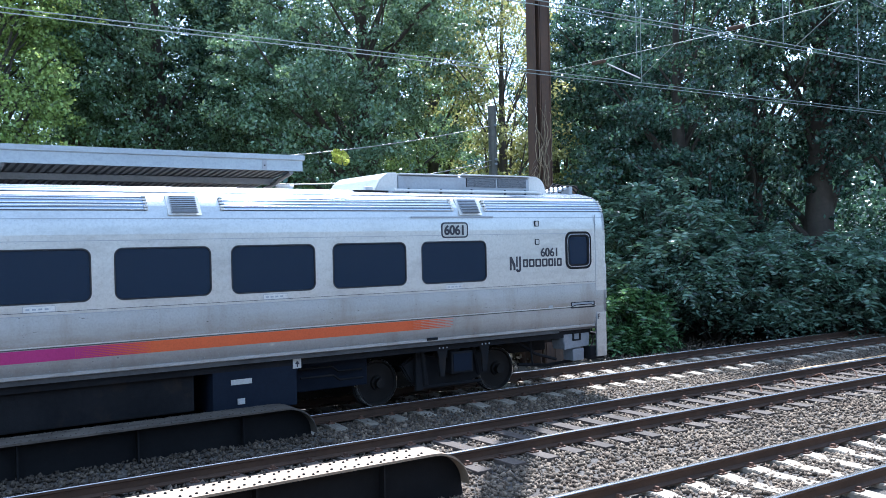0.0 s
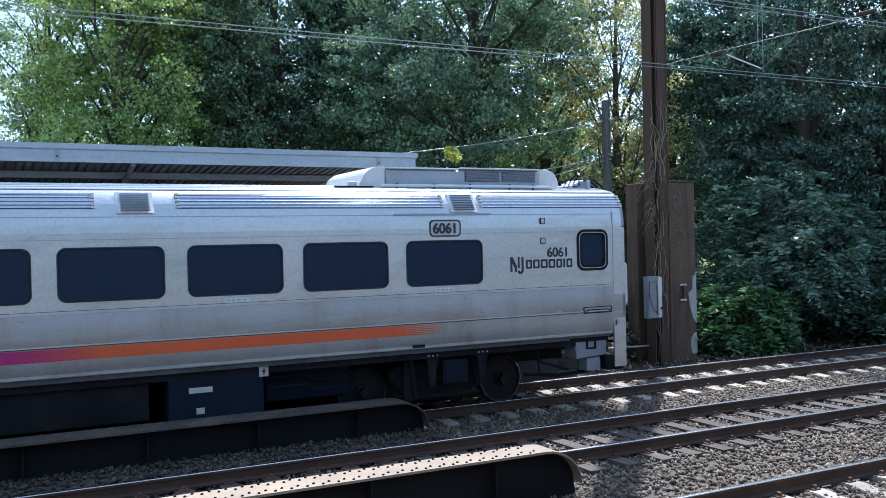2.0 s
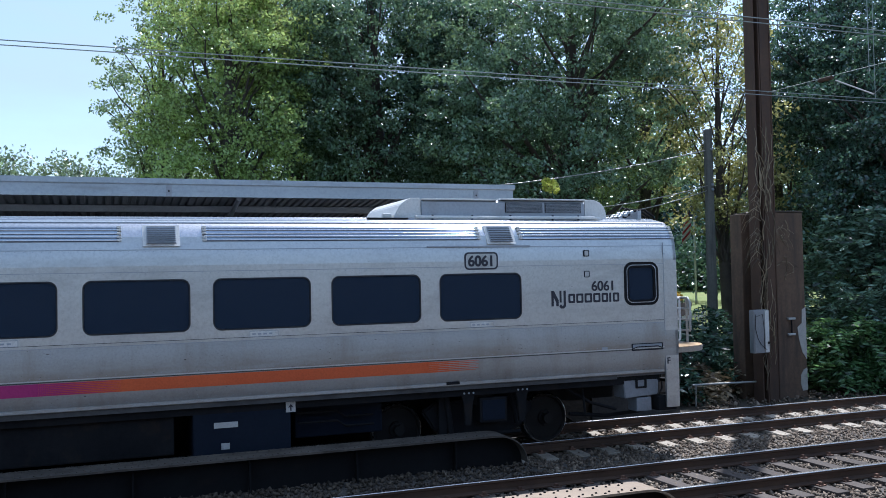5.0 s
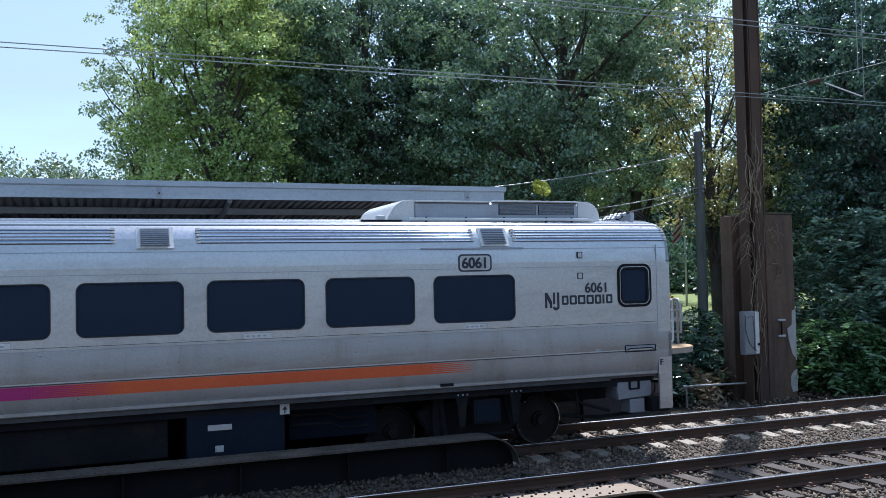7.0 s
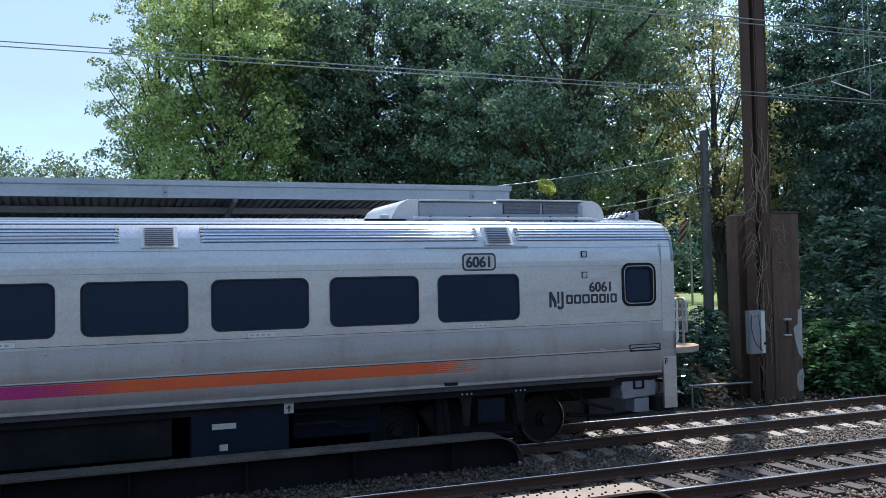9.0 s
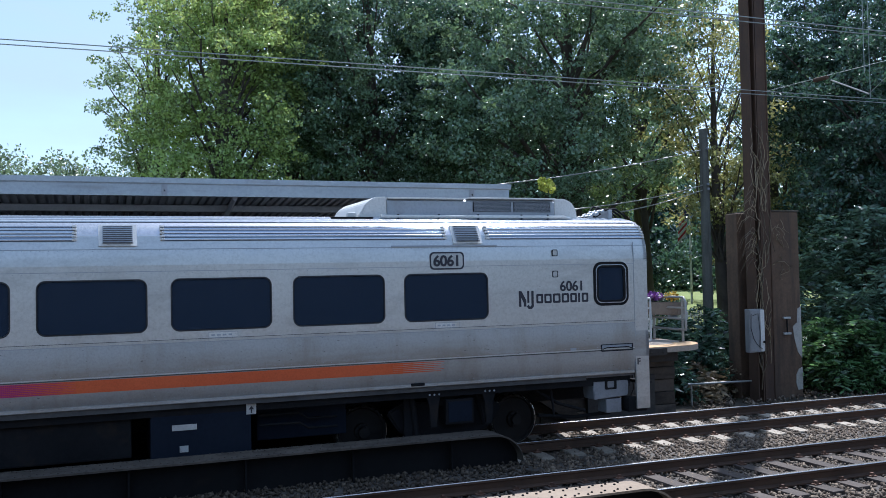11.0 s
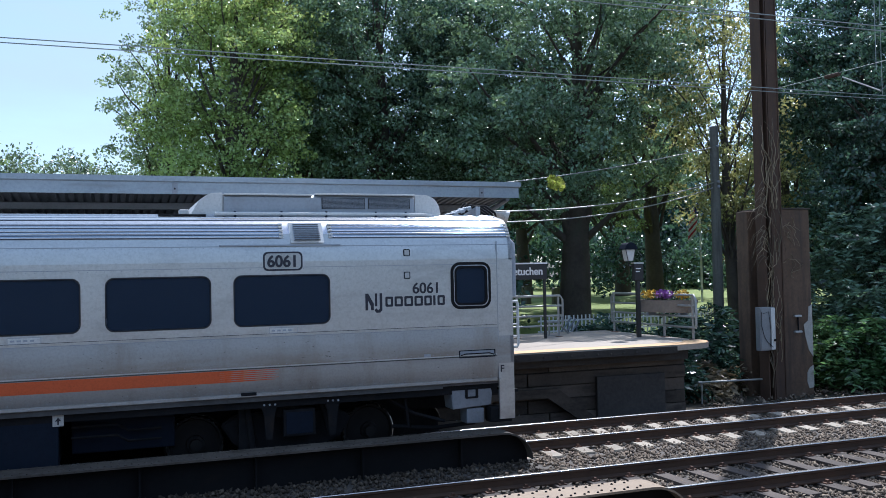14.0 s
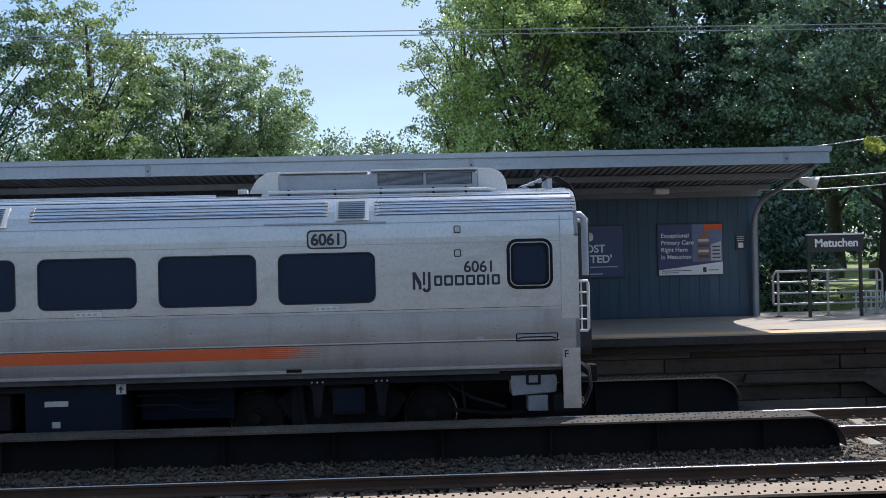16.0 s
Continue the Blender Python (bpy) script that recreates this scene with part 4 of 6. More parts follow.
def pierced(y, bays, z0, z1, x0, x1):
    """A flat side sheet with rounded openings: bays of (left, right, hole outline box, radius)."""
    bm = bmesh.new()
    x = x0
    def quad(p, q, r, s):
        bm.faces.new([bm.verts.new((u, y, v)) for u, v in (p, q, r, s)])
    for bl, br, (hx0, hx1, hz0, hz1), rad in bays:
        if bl > x:
            quad((x, z0), (bl, z0), (bl, z1), (x, z1))
        n = 6
        inner = rounded(hx0, hx1, hz0, hz1, rad, n)
        outer = []
        for c in range(4):
            for k in range(n + 1):
                px, pz = inner[c * (n + 1) + k]
                cx, cz = ((br, z1), (bl, z1), (bl, z0), (br, z0))[c]
                if k == n // 2:
                    outer.append((cx, cz))
                elif (k < n // 2) == (c % 2 == 0):
                    outer.append((cx, pz))
                else:
                    outer.append((px, cz))
        m = len(inner)
        vi, vo = [bm.verts.new((u, y, v)) for u, v in inner], [bm.verts.new((u, y, v)) for u, v in outer]
        for k in range(m):
            bm.faces.new((vo[k], vo[(k + 1) % m], vi[(k + 1) % m], vi[k]))
        x = br
    if x < x1:
        quad((x, z0), (x1, z0), (x1, z1), (x, z1))
    bmesh.ops.remove_doubles(bm, verts=bm.verts[:], dist=1e-5)
    bmesh.ops.recalc_face_normals(bm, faces=bm.faces[:])
    return bm


bays = [(a - 0.13, b + 0.13, (a, b, 2.18, 2.93), 0.12) for a, b in WINDOWS[::-1]]
for y in (-1.60, 1.60):
    bb = bays + [(-1.3, -0.28, DOORWIN, 0.13)]
    part("window_panel", pierced(y, bb, 2.02, 3.12, -LEN, 0), "shell", coach)


def ring(outer, inner, y0, y1):
    bm = bmesh.new()
    n = len(outer)
    a, b = [bm.verts.new((x, y0, z)) for x, z in outer], [bm.verts.new((x, y0, z)) for x, z in inner]
    c, d = [bm.verts.new((x, y1, z)) for x, z in outer], [bm.verts.new((x, y1, z)) for x, z in inner]
    for k in range(n):
        j = (k + 1) % n
        for f in ((a[k], a[j], b[j], b[k]), (c[k], d[k], d[j], c[j]), (a[k], c[k], c[j], a[j]), (b[k], b[j], d[j], d[k])):
            bm.faces.new(f)
    bmesh.ops.recalc_face_normals(bm, faces=bm.faces[:])
    return bm


first = None
for side in (-1, 1):
    for a, b in WINDOWS:
        if first is None:
            w = b - a
            first = part("window", ring(rounded(0, w, 2.18, 2.93, 0.12), rounded(0.017, w - 0.017, 2.197, 2.913, 0.107), -0.004, 0.05), "rubber", coach, "dark tinted window in black rubber")
            pane = part("pane", prism(rounded(0.02, w - 0.02, 2.20, 2.91, 0.1), "y", 0.012, 0.02), "glass", first)
            first.matrix_basis = pose(a, -1.60, 0)
        else:
            o, p = first.copy(), pane.copy()
            scene.collection.objects.link(o)
            scene.collection.objects.link(p)
            p.parent = o
            o.matrix_basis = pose(a, -1.60, 0) if side < 0 else pose(b, 1.60, 0, 0, 0, 180)
dw = part("door_window", ring(rounded(-1.06, -0.38, 2.33, 3.07, 0.15), rounded(-1.015, -0.425, 2.375, 3.025, 0.11), -1.61, -1.55), "under", coach, "rounded vestibule window in a double frame")
part("inner_frame", ring(rounded(-1.015, -0.425, 2.375, 3.025, 0.11), rounded(-1.0, -0.44, 2.39, 3.01, 0.1), -1.614, -1.56), "rib", dw)
part("gasket", ring(rounded(-1.0, -0.44, 2.39, 3.01, 0.1), rounded(-0.965, -0.475, 2.425, 2.975, 0.075), -1.606, -1.56), "under", dw)
part("pane", prism(rounded(-1.0, -0.44, 2.39, 3.01, 0.1), "y", -1.585, -1.577), "glass", dw)
inside = bmesh.new()
for x0, x1 in ((-LEN + 0.1, -0.1),):
    box(x0, x1, -1.5, 1.5, 1.12, 1.3, 0, inside)
    box(x0, x1, -1.5, 1.5, 3.42, 3.46, 0, inside)
box(-1.5, -1.45, -1.5, -0.4, 1.3, 3.42, 0, inside)
box(-1.5, -1.45, 0.4, 1.5, 1.3, 3.42, 0, inside)
part("interior", inside, "interior", coach)
seat = part("seat", box(-0.05, 0.06, -0.5, 0.5, 1.3, 2.32, 0.03), "underbox", coach, "dark seat back behind the glass")
for i in range(1, 22):
    for s in (-0.95, 0.95):
        o = seat.copy()
        scene.collection.objects.link(o)
        o.matrix_basis = pose(-2.6 - i * 0.865, s, 0)
seat.matrix_basis = pose(-2.6, -0.95, 0)
# ends
end_out = [(y, z) for y, z in SIDE] + UPPER + mirror(SIDE + UPPER)[1:]
part("end_wall", prism(end_out, "x", -0.06, -0.002), "hvac", coach)
part("front_wall", prism(end_out, "x", -LEN + 0.002, -LEN + 0.06), "hvac", coach)


# seams, stripe and sill
def bar(z0, z1, x0, x1, mat, name, y=-1.60, proud=0.004, label=""):
    return part(name, box(x0, x1, y - proud, y + 0.01, z0, z1), mat, coach, label)


def side_y(z):
    pts = SIDE + UPPER
    for (ya, za), (yb, zb) in zip(pts, pts[1:]):
        if za <= z <= zb:
            return ya + (yb - ya) * (z - za) / (zb - za)
    return -1.5


for z in (3.034, 3.345, 2.025):
    bar(z - 0.005, z + 0.005, -LEN, -0.02, "hvac", "seam", side_y(z), 0.003)
bar(2.066, 2.072, -LEN, -0.28, "underbox", "seam", -1.60, 0.003)
bar(1.572, 1.588, -LEN, -0.3, "skirt", "seam", side_y(1.58), 0.004)
bar(2.05, 2.066, -LEN, -0.28, "shell", "moulding", -1.60, 0.008)
bar(1.589, 1.606, -LEN, -0.3, "shell", "moulding", side_y(1.597), 0.01)
for x in (-2.28, -7.4, -12.6, -17.7, -22.9):
    part("joint", box(x - 0.003, x + 0.003, -1.603, -1.59, 1.6, 2.03), "hvac", coach)
part("joint", box(-0.27, -0.262, -1.606, -1.59, 1.2, 3.4), "hvac", coach)
part("stripe", prism([(side_y(1.398) - 0.004, 1.398), (side_y(1.566) - 0.004, 1.566), (side_y(1.566) + 0.01, 1.566), (side_y(1.398) + 0.01, 1.398)], "x", -10.15, -4.62), "orange", coach, "orange stripe")
part("stripe", prism([(side_y(1.398) - 0.004, 1.398), (side_y(1.566) - 0.004, 1.566), (side_y(1.566) + 0.01, 1.566), (side_y(1.398) + 0.01, 1.398)], "x", -LEN, -10.155), "magenta", coach, "magenta stripe")
fade = bmesh.new()
for k in range(6):
    z = 1.411 + k * 0.0282
    ym = side_y(z)
    for j in range(5):
        h = 0.0125 - 0.0023 * j
        xa = -4.625 + 0.17 * j
        box(xa, xa + (0.17 if j < 4 else 0.12 + 0.05 * (k % 2)), ym - 0.005, ym + 0.01, z - h, z + h, 0, fade)
part("stripe_fade", fade, "orange", coach, "orange stripe breaking into thin lines")
dots = bmesh.new()
for k in range(7):
    for i in range(44):
        z, x = 1.41 + k * 0.0238, -10.16 + i * 0.024
        s = 0.0115 * (1 - i / 46)
        ym = side_y(z)
        box(x - 0.011, x + 0.011, ym - 0.006, ym + 0.005, z - s, z + s, 0, dots)
tagged(part("stripe_dots", dots, "magenta", coach, "magenta dots fading into the orange"), kind="stuff")
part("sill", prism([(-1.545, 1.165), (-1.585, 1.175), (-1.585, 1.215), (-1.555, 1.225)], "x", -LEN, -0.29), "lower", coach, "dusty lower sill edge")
part("skirt", prism([(-1.53, 1.09), (-1.53, 1.165), (-1.50, 1.165), (-1.50, 1.09)], "x", -LEN, -1.2), "skirt", coach, "dusty grey strip under the sill")
rv = bmesh.new()
for i in range(75):
    x = -0.4 - i * 0.24
    box(x - 0.007, x + 0.007, -1.594, -1.57, 1.245, 1.257, 0, rv)
for i in range(21):
    box(-0.246, -0.236, -1.607, -1.59, 0.7 + i * 0.125, 0.71 + i * 0.125, 0, rv)
    box(-0.03, -0.02, -1.607, -1.59, 0.7 + i * 0.125, 0.71 + i * 0.125, 0, rv)
for z, gap in ((3.012, 0.11), (3.325, 0.11), (2.0, 0.12), (1.63, 0.12), (1.29, 0.16), (1.335, 0.3)):
    for i in range(int(19 / gap)):
        x = -0.42 - i * gap
        box(x - 0.005, x + 0.005, side_y(z) - 0.004, side_y(z) + 0.01, z - 0.005, z + 0.005, 0, rv)
for x in (-2.2, -2.36, -4.9, -7.32, -7.48, -10.0, -12.52, -12.68):
    for i in range(9):
        box(x - 0.005, x + 0.005, -1.606, -1.59, 1.65 + i * 0.042, 1.66 + i * 0.042, 0, rv)
tagged(part("rivets", rv, "hvac", coach), kind="stuff")
part("corner_post", box(-0.262, -0.002, -1.6035, -1.56, 0.56, 3.1, 0.002), "shell", coach, "pale riveted corner panel below the end")
part("corner_post", box(-0.2, -0.002, 1.56, 1.604, 0.56, 2.02, 0.006), "trimlight", coach)
part("corner_foot", box(-0.4, -0.02, -1.55, -1.3, 0.5, 0.75, 0.03), "under", coach)
letters("F", 0.15, "ink", coach, pose(-0.245, -1.606, 1.31), weight=0.003)

# ribs along the roof shoulder, with air intakes between
SEG = [(-2.96, -0.04), (-7.97, -3.70), (-13.2, -9.12), (-18.4, -14.3), (-24.0, -19.6)]
VENTS = [-3.54, -8.78, -13.95]
shoulder_pts = []
for (ya, za), (yb, zb) in zip(UPPER, UPPER[1:]):
    for t in np.linspace(0, 1, 12, endpoint=False):
        shoulder_pts.append((ya + (yb - ya) * t, za + (zb - za) * t))
def on_roof(z):
    return min(shoulder_pts, key=lambda p: abs(p[1] - z))
RIBS = [3.462, 3.512, 3.562, 3.61, 3.655]
for x0, x1 in SEG:
    pack = part("rib_panel", strip([(y - 0.008, z + 0.004) for y, z in shoulder_pts if 3.455 < z < 3.685], x0, x1), "rib", coach, "broad flutes along the shoulder, tinted with reflected sky blue", True)
    for z in RIBS:
        y, zz = on_roof(z)
        # Raised dark bar: the groove's shade is put into its colour.
        part("groove_line", tube([(x0, y - 0.008, zz + 0.004), (x1, y - 0.008, zz + 0.004)], 0.0065, 8), "groove_shade", pack, "", True)
        yb, zb = on_roof(z + 0.014)
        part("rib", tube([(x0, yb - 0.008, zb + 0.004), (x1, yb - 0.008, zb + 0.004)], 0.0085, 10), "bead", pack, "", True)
        for xe in (x0, x1):
            part("rib_cap", box(xe - 0.03, xe + 0.03, y - 0.022, y + 0.01, zz + 0.004, zz + 0.034, 0.005), "trimlight", pack)
for z in (3.748, 3.788, 3.82, 3.845):
    y, zz = on_roof(z)
    part("roof_rib", tube([(-LEN, y, zz), (-0.06, y, zz)], 0.012, 12), "roof", coach, "", True)
    # Dark tube paints the shade line under each roof rib.
    part("rib_shade_line", tube([(-LEN, y - 0.012, zz - 0.006), (-0.06, y - 0.012, zz - 0.006)], 0.006, 6), "groove_shade", coach)
for xv in VENTS:
    v = part("air_intake", prism([(-1.606, 3.395), (-1.59, 3.42), (-1.42, 3.70), (-1.38, 3.70), (-1.5, 3.395)], "x", xv - 0.03, xv + 0.47), "trimlight", coach, "pale framed square air intake")
    part("grille", prism([(-1.612, 3.43), (-1.44, 3.685), (-1.43, 3.68), (-1.6, 3.425)], "x", xv + 0.02, xv + 0.42), "hvac", v)
    for k in range(9):
        f = k / 8
        y, z = -1.617 + 0.172 * f, 3.44 + 0.235 * f
        part("slat", box(xv + 0.03, xv + 0.41, y - 0.006, y + 0.004, z - 0.005, z + 0.005), "skirt", v)
part("rain_strip", box(-4.6, -2.82, -1.60, -1.57, 3.345, 3.372, 0.004), "hvac", coach)

# number plate and lettering
pl = part("number_frame", ring(rounded(-3.98, -3.40, 2.985, 3.265, 0.07), rounded(-3.955, -3.425, 3.01, 3.24, 0.055), -1.606, -1.59), "ink", coach)
part("number_sheet", prism(rounded(-3.957, -3.423, 3.008, 3.242, 0.055), "y", -1.604, -1.592), "plate", pl)
letters("6061", 0.235, "ink", coach, pose(-3.925, -1.612, 3.045), "fleet_number", weight=0.007, space=0.98)
letters("6061", 0.232, "ink", coach, pose(-1.70, -1.606, 2.60), "fleet_number", weight=0.004)
for k, wd in enumerate((0.122, 0.132, 0.14, 0.136, 0.122, 0.045, 0.122)):
    xk = -2.135 + sum((0.122, 0.132, 0.14, 0.136, 0.122, 0.045, 0.122)[:k]) + 0.025 * k
    part("name_block", (ring(rounded(xk, xk + wd, 2.405, 2.56, 0.02, 3), rounded(xk + 0.034, xk + wd - 0.034, 2.439, 2.526, 0.012, 3), -1.606, -1.59) if wd > 0.1 else box(xk, xk + 0.036, -1.606, -1.59, 2.405, 2.56)), "ink", coach)
lg = bmesh.new()
x0 = -2.45
for pts in ([(0, 0.0), (0, 0.255), (0.045, 0.255), (0.13, 0.10), (0.13, 0.0), (0.085, 0.0), (0.085, 0.06), (0.04, 0.15), (0.04, 0.0)],):
    prism([(x0 + a, 2.36 + b) for a, b in pts], "y", -1.606, -1.59, lg)
prism([(x0 + a, 2.36 + b) for a, b in ((0.15, 0.06), (0.15, 0.255), (0.185, 0.255), (0.185, 0.06))], "y", -1.606, -1.59, lg)
prism([(x0 + a, 2.36 + b) for a, b in ((0.225, 0.02), (0.225, 0.255), (0.265, 0.255), (0.265, 0.0), (0.23, -0.04), (0.17, -0.04), (0.14, 0.0), (0.17, 0.03), (0.2, -0.005))], "y", -1.606, -1.59, lg)
part("logo", lg, "ink", coach, "dark monogram shape")
for z in (3.23, 2.88):
    lb = part("marker_light", ring(rounded(-1.83, -1.73, z - 0.055, z + 0.055, 0.02), rounded(-1.818, -1.742, z - 0.043, z + 0.043, 0.012), -1.612, -1.59), "underbox", coach)
    part("lens", box(-1.819, -1.741, -1.609, -1.6, z - 0.044, z + 0.044), "plate", lb)
hd = part("side_handle", ring(rounded(-0.95, -0.33, 1.56, 1.68, 0.015), rounded(-0.935, -0.345, 1.575, 1.668, 0.01), -1.622, -1.6), "underbox", coach, "recessed grab handle in a pale frame")
part("grip", tube([(-0.93, -1.63, 1.60), (-0.85, -1.64, 1.625), (-0.44, -1.64, 1.625), (-0.36, -1.63, 1.60)], 0.009, 6), "under", hd)
part("recess", box(-0.93, -0.35, -1.614, -1.608, 1.58, 1.665), "hvac", hd)
for x in (-3.9, -7.35, -10.8):
    lb = part("data_panel", box(x, x + 0.40, -1.604, -1.59, 2.078, 2.15), "trimlight", coach, "small stencil label")
    part("outline", ring(rounded(x - 0.008, x + 0.408, 2.07, 2.158, 0.008), rounded(x, x + 0.40, 2.078, 2.15, 0.004), -1.6045, -1.59), "hvac", lb)
    for k in range(4):
        part("text_bar", box(x + 0.03 + k * 0.08, x + 0.08 + k * 0.08, -1.607, -1.604, 2.10, 2.125), "hvac", lb)
part("data_panel", box(-1.53, -1.42, -1.614, -1.6, 1.58, 1.65), "hvac", coach)
part("side_lamp", box(-4.32, -4.1, -1.6, -1.56, 1.19, 1.235, 0.004), "under", coach)

# roof air conditioning
hv = part("roof_unit", prism([(-0.95, 3.80), (-0.95, 4.12), (-0.88, 4.17), (0.88, 4.17), (0.95, 4.12), (0.95, 3.80)], "x", -4.45, -1.42, bevel=0.0), "hvac", coach, "grey air conditioning housing on the roof")
part("fairing", prism([(-1.42, 3.80), (-1.42, 4.19), (-1.2, 4.19), (-1.06, 4.13), (-0.98, 4.02), (-0.95, 3.86), (-0.95, 3.80)], "y", -0.93, 0.93, bevel=0.02), "trimlight", hv, "rounded pale end fairing")
part("fairing", prism([(-4.45, 3.80), (-4.45, 4.19), (-4.65, 4.18), (-4.8, 4.08), (-4.92, 3.88), (-4.93, 3.80)], "y", -0.93, 0.93, bevel=0.02), "trimlight", hv, "sloped pale end fairing")
part("cover_lip", box(-4.45, -3.1, -0.99, 0.99, 4.15, 4.175, 0.005), "trimlight", hv)
part("top_lip", box(-3.05, -1.42, -0.99, 0.99, 4.165, 4.19, 0.005), "trimlight", hv)
for x0 in (-2.95, -2.2):
    gr = part("grille", box(x0, x0 + 0.7, -0.962, -0.945, 3.95, 4.12), "under", hv, "black slatted grille")
    for k in range(12):
        part("slat", box(x0 + 0.01, x0 + 0.69, -0.97, -0.962, 3.957 + k * 0.0135, 3.962 + k * 0.0135), "hvac", gr)
part("pipe", tube([(-4.6, -1.05, 3.86), (-1.3, -1.05, 3.86), (-1.15, -1.0, 3.84)], 0.028, 8), "trimlight", hv, "", True)
for x in (-4.3, -3.6, -2.9, -2.1, -1.6):
    part("stud", tube([(x, -1.05, 3.8), (x, -1.05, 3.90)], 0.018, 6), "underbox", hv)
part("roof_mat", box(-5.4, -4.72, -1.05, -0.5, 3.825, 3.85, 0.004), "under", coach)
part("antenna", box(-5.1, -4.95, -0.9, -0.8, 3.85, 3.93, 0.02), "trimlight", coach)
for k in range(4):
    y = -0.9 + 0.14 * k
    part("roof_cable", tube([(-0.78, y, 3.86), (-0.55, y, 3.885), (-0.36, y, 4.0 + 0.03 * k), (-0.16, y, 4.02), (0.03, y, 3.9), (0.1, y, 3.7)], 0.02, 6), "under", coach, "dark cable bent over the roof end", True)
    for j in range(3):
        part("insulator", tube([(-0.72 + 0.12 * j, y - 0.03, 3.87 + 0.045 * j), (-0.66 + 0.12 * j, y - 0.03, 3.89 + 0.045 * j)], 0.034, 8), "hvac", coach, "grey ribbed cable insulator")
part("cable_bracket", box(-0.78, -0.62, -0.98, -0.4, 3.83, 3.86, 0.005), "hvac", coach)
part("cable_bracket", box(-0.34, -0.26, -0.96, -0.4, 3.84, 4.0, 0.008), "hvac", coach)

# end gear
part("diaphragm", ring(rounded(-0.55, 0.55, 1.2, 3.4, 0.15), rounded(-0.42, 0.42, 1.3, 3.25, 0.1), 0, 0.38), "rubber", coach, "black end gangway frame").matrix_basis = pose(0, 0, 0, 0, 0, -90)
gate = part("end_gate", tube([(0.0, -1.42, 2.42), (0.16, -1.42, 2.42), (0.17, -1.42, 2.38), (0.17, -1.42, 1.72), (0.15, -1.42, 1.68), (0.0, -1.42, 1.68)], 0.022, 8), "trimlight", coach, "pale folded safety gate at the end", True)
for z in (1.85, 2.05, 2.25):
    part("bar", tube([(0, -1.42, z), (0.17, -1.42, z)], 0.014, 6), "trimlight", gate)
part("upright", tube([(0.07, -1.40, 1.7), (0.07, -1.40, 2.42)], 0.014, 6), "trimlight", gate)
part("vent_pipe", tube([(0.02, -1.25, 3.42), (0.1, -1.25, 3.42), (0.16, -1.25, 3.36), (0.17, -1.25, 3.2), (0.17, -1.25, 2.5)], 0.055, 8), "hvac", coach, "", True)
for k, (y, s) in enumerate(((-1.1, 0.2), (-0.9, 0.26), (-0.6, 0.3), (0.6, 0.28), (0.9, 0.22))):
    part("brake_hose", tube([(0.02, y, 1.2), (s, y, 1.05), (s + 0.03, y, 0.75), (s - 0.05, y + 0.1, 0.5), (0.05, y + 0.2, 0.62)], 0.022, 6), "rubber", coach, "black hanging air hose", True)
part("coupler", box(-0.6, 0.55, -0.14, 0.14, 0.72, 1.0, 0.04), "under", coach)
part("end_step", box(-0.05, 0.14, -1.45, -1.0, 0.95, 1.0, 0.01), "under", coach)

# underframe
part("floor_frame", box(-LEN + 0.1, -0.3, -1.45, 1.45, 0.98, 1.12), "under", coach)
sb = part("step_box", prism([(-1.03, 1.05), (-0.35, 1.05), (-0.33, 1.0), (-0.35, 0.78), (-1.01, 0.74), (-1.03, 0.95)], "y", -1.46, -1.1, bevel=0.012), "steelpaint", coach, "pale grey equipment box under the end")
part("lower_box", box(-0.77, -0.47, -1.44, -1.15, 0.5, 0.735, 0.015), "steelpaint", sb)
part("hasp", ring(rounded(-0.8, -0.58, 0.9, 1.07, 0.02), rounded(-0.76, -0.62, 0.93, 1.04, 0.015), -1.475, -1.455), "under", sb)
eb = part("equipment_box", box(-8.15, -6.75, -1.45, -0.3, 0.34, 1.0, 0.02), "underbox", coach, "dark blue underfloor equipment box")
part("label_plate", box(-7.86, -7.52, -1.46, -1.45, 0.77, 0.85), "plate", eb)
part("label_plate", box(-7.76, -7.64, -1.46, -1.45, 0.46, 0.55), "plate", eb)
part("placard", box(-6.82, -6.68, -1.47, -1.45, 0.93, 1.08), "plate", coach)
part("equipment_box", box(-11.5, -8.4, -1.35, 0.5, 0.42, 0.98, 0.03), "under", coach)
part("equipment_box", box(-18.5, -12.0, -1.35, 1.0, 0.35, 0.98, 0.03), "under", coach)
for y, z in ((-1.2, 0.86), (-1.25, 0.72)):
    part("air_pipe", tube([(-6.6, y, z), (-6.0, y, z), (-5.85, y + 0.05, z - 0.1), (-5.4, y + 0.05, z - 0.1)], 0.02, 6), "under", coach, "", True)
for xk in (-4.05, -3.1):
    hg = part("hanger_bracket", prism([(xk, 1.1), (xk + 0.3, 1.1), (xk + 0.24, 0.86), (xk + 0.2, 0.5), (xk + 0.1, 0.5), (xk + 0.08, 0.86)], "y", -1.43, -1.38, bevel=0.008), "under", coach, "steel hanger under the floor edge")
    for j in range(3):
        part("bolt", tube([(xk + 0.08 + 0.08 * j, -1.43, 1.02), (xk + 0.08 + 0.08 * j, -1.455, 1.02)], 0.017, 6), "hvac", hg)
vb = part("valve_box", box(-3.68, -3.2, -1.4, -1.1, 0.52, 0.92, 0.02), "under", coach)
part("flap", box(-3.64, -3.24, -1.41, -1.4, 0.56, 0.88, 0.004), "underbox", vb)
part("placard_arrow", prism([(-6.79, 1.0), (-6.75, 1.05), (-6.71, 1.0), (-6.74, 1.0), (-6.74, 0.95), (-6.76, 0.95), (-6.76, 1.0)], "y", -1.474, -1.471), "ink", coach)
